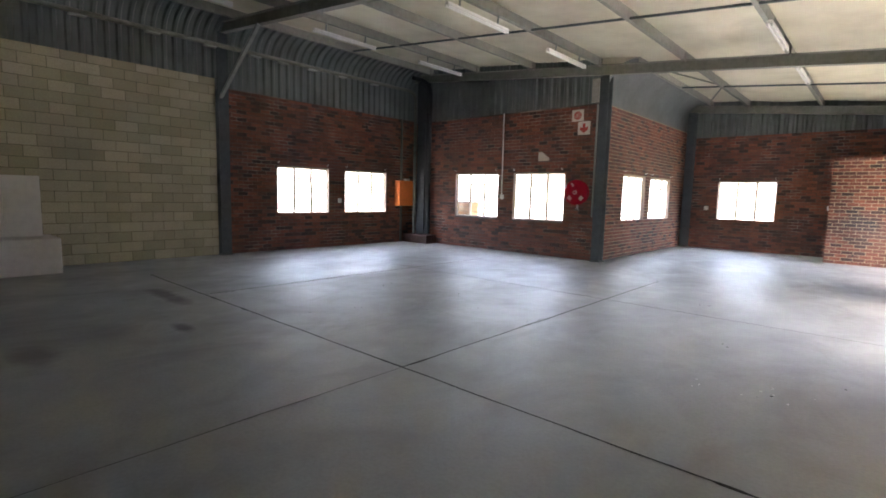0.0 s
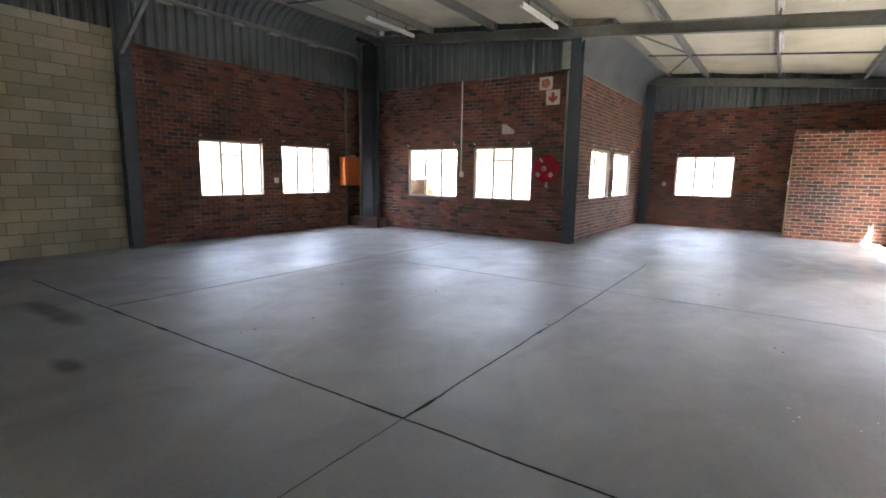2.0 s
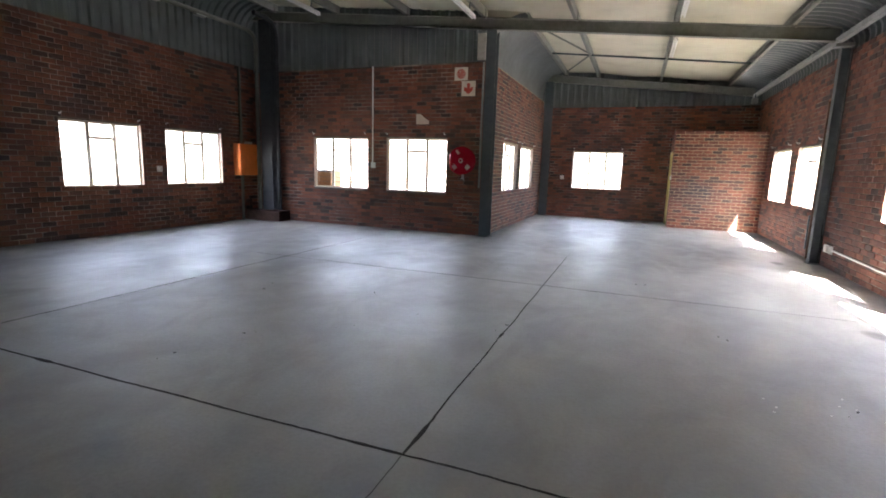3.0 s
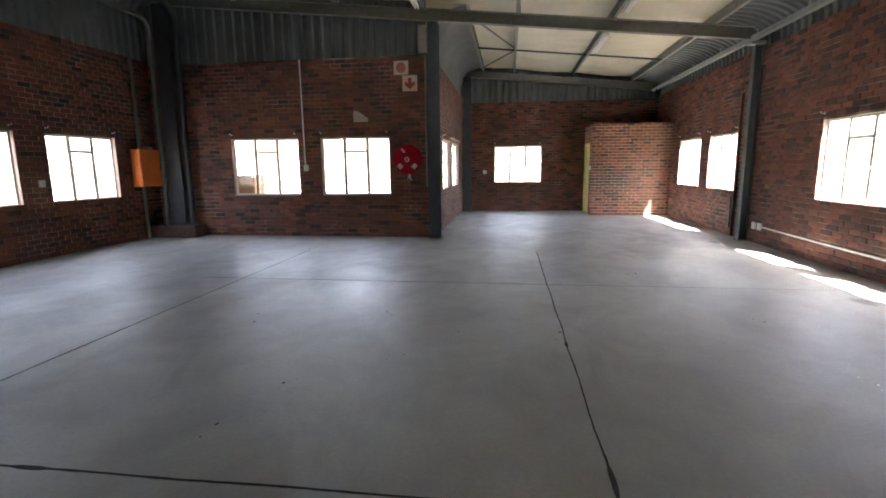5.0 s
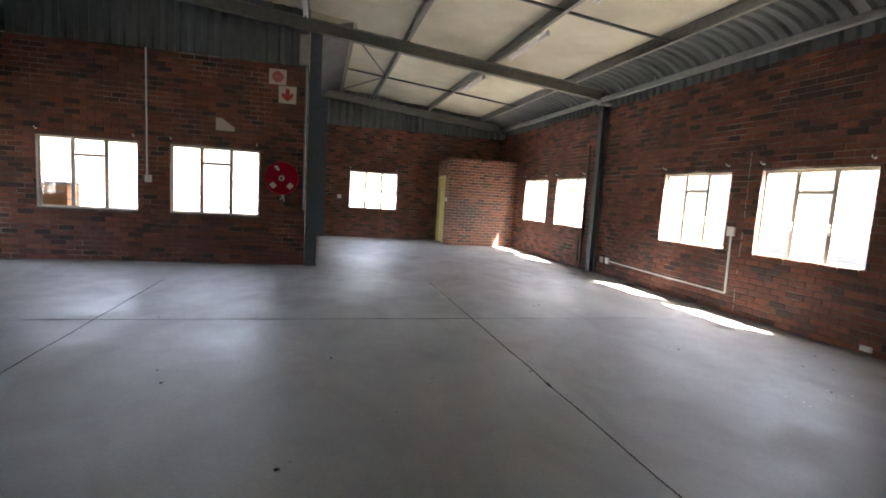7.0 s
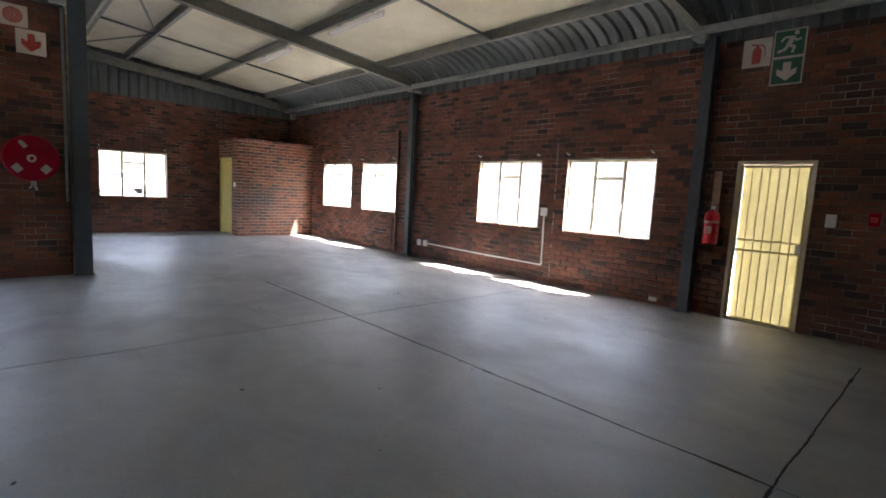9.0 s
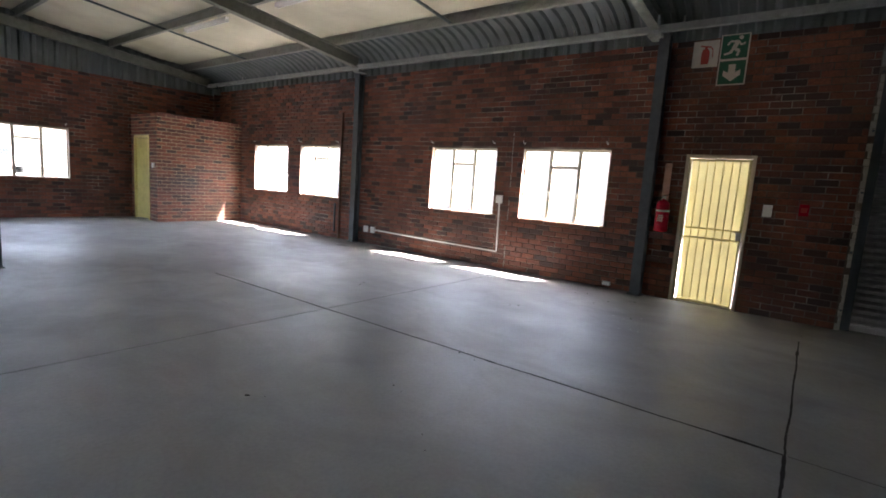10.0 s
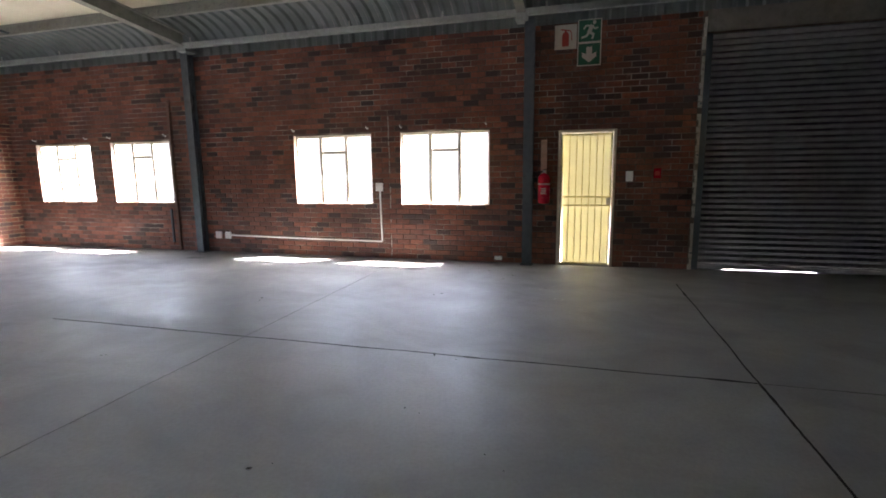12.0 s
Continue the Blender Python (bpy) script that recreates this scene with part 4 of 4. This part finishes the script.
part("label", box(B(), -0.045, 0.045, -0.0935, -0.07, 0.13, 0.255, 0.002), RED, ext, "red instruction label with pale print")
for z in (0.225, 0.20, 0.175, 0.15):
    part("print_bar", box(B(), -0.035, 0.035, -0.0948, -0.0936, z, z + 0.012), SIGN_WHITE, ext)
part("valve_head", box(B(), -0.025, 0.025, -0.02, 0.02, 0.455, 0.50, 0.006), CHROME, ext)
part("lever", beam(B(), (-0.03, 0, 0.50), (0.09, 0, 0.535), 0.018, 0.008, 0.002), BLACK, ext, "black squeeze lever")
part("hose", pipe(B(), [(-0.02, -0.02, 0.48), (-0.08, -0.03, 0.475), (-0.135, -0.04, 0.43), (-0.155, -0.045, 0.33), (-0.145, -0.04, 0.22), (-0.105, -0.03, 0.15)], 0.011, 10), BLACK, ext, "black rubber hose", smooth=True)

s3 = sign_board("extinguisher_sign", EAST @ pose(-4.245, 0, 3.20), 0.31, 0.34, "pale square sign with a red extinguisher shape")
bm = plate(B(), [(-0.045, 0.04), (0.045, 0.04), (0.048, 0.06), (0.048, 0.19), (0.035, 0.225), (0.014, 0.24), (0.014, 0.265), (-0.014, 0.265), (-0.014, 0.24), (-0.035, 0.225), (-0.048, 0.19), (-0.048, 0.06)], -0.009, -0.0065)
part("symbol", bm, SIGN_RED, s3, "red cylinder shape")
bm = plate(B(), [(-0.07, 0.285), (0.02, 0.268), (0.06, 0.262), (0.088, 0.225), (0.094, 0.12), (0.082, 0.12), (0.078, 0.215), (0.055, 0.246), (0.015, 0.252), (-0.07, 0.268)], -0.0092, -0.0066)
part("symbol_hose", bm, SIGN_RED, s3, "red hose and lever shape")
s4 = sign_board("exit_sign", EAST @ pose(-3.91, 0, 2.95), 0.33, 0.64, "tall green and white emergency exit sign")
for z0 in (0.015, 0.335):
    part("panel", box(B(), -0.15, 0.15, -0.010, -0.0065, z0, z0 + 0.29), SIGN_GREEN, s4, "green square panel")
part("arrow", plate(B(), [(-0.04, 0.26), (-0.04, 0.16), (-0.10, 0.19), (-0.10, 0.125), (0, 0.045), (0.10, 0.125), (0.10, 0.19), (0.04, 0.16), (0.04, 0.26)], -0.0135, -0.0105), SIGN_WHITE, s4, "white arrow")
bm = B()
for a, b, w in (((0.035, 0.555), (-0.012, 0.455), 0.052), ((-0.012, 0.46), (0.055, 0.43), 0.034), ((0.055, 0.436), (0.035, 0.365), 0.028),
                ((-0.012, 0.46), (-0.045, 0.405), 0.034), ((-0.04, 0.41), (-0.115, 0.39), 0.028), ((0.03, 0.545), (-0.05, 0.55), 0.024),
                ((-0.05, 0.555), (-0.085, 0.505), 0.022), ((0.035, 0.545), (0.075, 0.495), 0.022), ((0.073, 0.50), (0.115, 0.52), 0.020)):
    beam(bm, (a[0], -0.012, a[1]), (b[0], -0.012, b[1]), w, 0.003, up=(0, 1, 0))
disc(bm, (0.062, -0.012, 0.59), (0, 1, 0), 0.026, 0.003, 20)
part("symbol", bm, SIGN_WHITE, s4, "white running figure symbol")

flood = thing("floodlight", "small grey floodlight under the eave tube", "light", pose(0.86, 16.35, 3.50))
part("lamp_body", box(B(), -0.07, 0.07, -0.05, 0.05, -0.09, 0.06, 0.012), TUBE, flood)
part("lamp_arm", box(B(), -0.012, 0.012, -0.012, 0.012, 0.06, 0.16, 0.003), STEEL_BLUE, flood)

# ---- white plastered counter by the block wall ----
counter = thing("counter", "white painted masonry counter with recessed niches", "counter", pose(XW, 0, 0))
part("base", box(B(), 0.004, 0.93, -3.2, 1.69, 0.0, 0.60, 0.012), WHITE, counter)
bm = wall_mesh(-3.2, 1.545, 0.0, 1.045, 0.0, 0.10, [(a, a + 0.22, 0.15, 0.86) for a in (0.83, 0.20, -0.5)])
o = part("upper_front", bm, WHITE, counter)
o.matrix_basis = pose(0.30, 0, 0.60, 0, 0, 90)
part("upper_back", box(B(), 0.008, 0.19, -3.2, 1.543, 0.60, 1.642, 0.004), WHITE, counter, "white back of the niches")

o = part("weep_hole", disc(B(), (0, -0.001, 0), (0, 1, 0), 0.022, 0.006, 14), BLACK)
o.matrix_world = BOX_FRONT @ pose(-0.45, 0, 0.24)
tagged(o, "small dark hole low in the store brickwork", "hole", kind="structure")

# ---- crumbs on the floor ----
bm = B()
rng = random.Random(7)
for x, y in ((-4.9, 3.9), (-4.2, 4.3), (-6.0, 5.2), (-5.0, 3.2), (-3.9, 5.0), (-1.0, 5.6), (0.4, 5.3), (0.1, 4.9), (0.5, 4.6), (-0.5, 4.2), (-3.5, 7.8), (-6.3, 7.0), (-2.9, 4.94), (-4.6, 5.5), (-1.8, 7.5)):
    for j in range(2):
        p = Vector((x + rng.uniform(-0.15, 0.15), y + rng.uniform(-0.15, 0.15), 0.003))
        r = rng.uniform(0.004, 0.012)
        v = bmesh.ops.create_icosphere(bm, subdivisions=1, radius=r, matrix=Matrix.Translation(p) @ pose(0, 0, 0, 0, 0, rng.uniform(0, 180)) @ Matrix.Diagonal((1.6, 0.8, 0.35, 1)))
tagged(part("crumbs", bm, DARK), "small dark crumbs and dry leaf bits on the floor", "debris", kind="stuff")

# ---- dried drops of white paint ----
bm = B()
rng = random.Random(11)
for x, y, n, spread in ((-0.75, 4.15, 5, 0.15), (-0.5, 4.45, 4, 0.12)):
    for j in range(n):
        cx, cy, r = x + rng.gauss(0, spread), y + rng.gauss(0, spread), rng.uniform(0.003, 0.008)
        turn, long = rng.uniform(0, math.pi), rng.uniform(1.0, 2.6)
        ring = []
        for k in range(10):
            a, q = k * math.pi / 5, r * rng.uniform(0.7, 1.2)
            u, v = q * long * math.cos(a), q * math.sin(a)
            ring.append(bm.verts.new((cx + u * math.cos(turn) - v * math.sin(turn), cy + u * math.sin(turn) + v * math.cos(turn), 0.0005)))
        top = bm.verts.new((cx, cy, 0.003))
        for k in range(10):
            bm.faces.new((ring[k], ring[(k + 1) % 10], top))
tagged(part("paint_drops", bm, WHITE), "small dried drops of white paint on the concrete floor", "paint drops", kind="stuff")


# ---- outside ----
def outbuilding(name, x0, x1, y0, y1, h, label, material=OUT_WALL):
    t = thing(name, label, "building")
    part("wall", box(B(), x0, x1, y0, y1, -0.25, h, 0.02), material, t)
    rf = B()
    box(rf, x0 - 0.4, x1 + 0.4, y0 - 0.4, y1 + 0.4, h, h + 0.18, 0.03)
    part("roof", rf, OUT_ROOF, t)
    return t


outbuilding("warehouse", 16.0, 26.0, -20, 30, 4.5, "pale warehouse across a sunlit yard")
outbuilding("warehouse", -30, 20, 48, 58, 5.0, "pale warehouse beyond the yard")
outbuilding("warehouse", -36.0, -26.0, -20, 30, 4.5, "pale warehouse across a sunlit yard")
pier = thing("brick_pier", "low orange face-brick pier just outside the window", "pier")
part("pier_body", box(B(), -9.60, -9.04, 11.13, 11.59, -0.25, 1.28, 0.01), OUT_BRICK, pier)
part("coping", box(B(), -9.61, -9.03, 11.12, 11.60, 1.28, 1.32, 0.008), OUT_WALL, pier, "pale coping stone")
fence = thing("palisade_fence", "pale steel fence along the yard", "fence")
for x in range(-26, 17, 3):
    part("post", box(B(), x - 0.05, x + 0.05, 41.95, 42.05, -0.25, 2.2, 0.006), OUT_ROOF, fence)
for z in (0.3, 0.9, 1.5, 2.1):
    part("rail", box(B(), -26, 16, 41.93, 41.97, z, z + 0.06), OUT_ROOF, fence)


def car(m, label):
    t = thing("car", label, "car", m)
    side = [(-2.0, 0.35), (2.05, 0.35), (2.1, 0.62), (1.95, 0.82), (1.05, 0.95), (0.55, 1.38), (-1.1, 1.42), (-1.75, 1.0), (-2.05, 0.95), (-2.1, 0.6)]
    bm = plate(B(), side, -0.82, 0.82)
    bmesh.ops.bevel(bm, geom=list(bm.edges), offset=0.07, segments=2, affect="EDGES")
    part("body", bm, CAR_PAINT, t, smooth=True)
    for s in (-0.826, 0.826):
        glass = plate(B(), [(0.92, 0.96), (0.48, 1.31), (-1.05, 1.34), (-1.5, 1.0)], s - 0.006, s + 0.006)
        part("side_window", glass, CAR_GLASS, t, "dark side window")
        for x in (-1.3, 1.3):
            w = part("wheel", disc(B(), (x, s * 0.96, 0.31), (0, 1, 0), 0.31, 0.2, 28, 0.03), BLACK, t, "black tyre")
            part("rim", disc(B(), (x, s * 1.085, 0.31), (0, 1, 0), 0.19, 0.02, 20, 0.005), CHROME, w, "grey wheel rim")
    return t


terrace = part("terrace", box(B(), -14, 14, 35.6, 41.6, -0.25, 0.39, 0.03), PAVING)
tagged(terrace, "raised paved parking terrace across the yard", "terrace", kind="structure")
car(pose(-0.07, 38.0, 0.39, 0, 0, 4), "white hatchback car parked in the sunlit yard")


# ---- bricks and blocks ----
def piece_mesh(bm_list, u0, u1, z0, z1, d, lean=(0, 0)):
    """Appends one brick face, chamfered at its edge, to lists of vertices and faces."""
    verts, faces = bm_list
    c, n = 0.004, len(verts)
    verts += [(u0, 0.013, z0), (u1, 0.013, z0), (u1, 0.013, z1), (u0, 0.013, z1),
              (u0, d + 0.003, z0), (u1, d + 0.003 + lean[0], z0), (u1, d + 0.003 + lean[0], z1), (u0, d + 0.003, z1),
              (u0 + c, d, z0 + c), (u1 - c, d + lean[0], z0 + c), (u1 - c, d + lean[0] + lean[1], z1 - c), (u0 + c, d + lean[1], z1 - c)]
    for i in range(4):
        k = (i + 1) % 4
        faces += [(n + i, n + k, n + 4 + k, n + 4 + i), (n + 4 + i, n + 4 + k, n + 8 + k, n + 8 + i)]
    faces.append((n + 8, n + 9, n + 10, n + 11))


def raw_mesh(name, data, material):
    me = bpy.data.meshes.new(name)
    me.from_pydata(data[0], [], data[1])
    me.materials.append(material)
    return me


def lay(wall, u0, u1, top, holes, near, length, height, joint_w, name, material, label, most=300, seed=1):
    """Running-bond courses on a wall: those inside near as single pieces, the rest as one joined mesh."""
    rng = random.Random(seed)
    shapes = []
    for k in range(6):
        data = ([], [])
        piece_mesh(data, -length / 2, length / 2, 0, height, rng.uniform(-0.002, 0.002), (rng.uniform(-0.002, 0.002), rng.uniform(-0.0015, 0.0015)))
        shapes.append(raw_mesh(name, data, material))
    rest, made, row = ([], []), 0, 0
    z = joint_w * 0.5
    while z + height * 0.6 < top:
        h = min(height, top - z)
        spans, start = [], u0
        cuts = sorted((a, b) for a, b, c, d in holes if c < z + h * 0.5 < d)
        for a, b in cuts:
            spans.append((start, a))
            start = b
        spans.append((start, u1))
        shift = (length + joint_w) * (0.5 if row % 2 else 0.0)
        for a, b in spans:
            u = u0 - shift
            while u < b:
                p, q = max(u, a), min(u + length, b)
                if q - p > 0.03:
                    whole = q - p > length - 0.001 and h > height - 0.001
                    c = (p + q) / 2
                    if whole and made < most and any(n[0] <= c <= n[1] for n in near):
                        o = new(name, shapes[rng.randrange(6)])
                        o.parent = wall
                        o.location = (c, 0, z)
                        o.rotation_euler.y = rng.uniform(-0.004, 0.004)
                        made += 1
                    else:
                        piece_mesh(rest, p, q, z, z + h, rng.uniform(-0.002, 0.002), (rng.uniform(-0.002, 0.002), rng.uniform(-0.0015, 0.0015)))
                u += length + joint_w
        z += height + joint_w
        row += 1
    o = new(name + "work", raw_mesh(name + "work", rest, material))
    o.parent = wall
    tagged(o, label, kind="stuff")


NEAR = {"wall_east": [(-5.36, -4.31), (-3.48, -2.44)], "wall_west": [(7.74, 8.26), (9.76, 10.6), (5.0, 5.5)], "wall_hose": [(-5.87, -5.06), (-7.87, -7.36)],
        "wall_return": [(11.08, 12.3)], "wall_end": [(-2.3, -1.05)], "wall_store_front": [(-1.1, 1.2)], "wall_store_side": [(-17.2, -15.6)]}
for n, (name, (ob, u0, u1, top, holes)) in enumerate(BRICK_WALLS.items()):
    if name == "wall_east":
        u1 = 2.0
        holes = [h for h in holes if h[0] < 1.0 and h != ROLLER_HOLE] + [(-2.44, 1.6, 0, 3.6)]
    lay(ob, u0, u1, top, holes, NEAR[name], 0.222, 0.073, 0.012, "brick", BRICK, "red and dark clinker bricks", seed=n + 1)
lay(block_wall, YS, 4.73, 3.92, [], [(-0.6, 4.8)], 0.388, 0.186, 0.012, "block", BLOCK, "pale grey concrete blocks", seed=50)
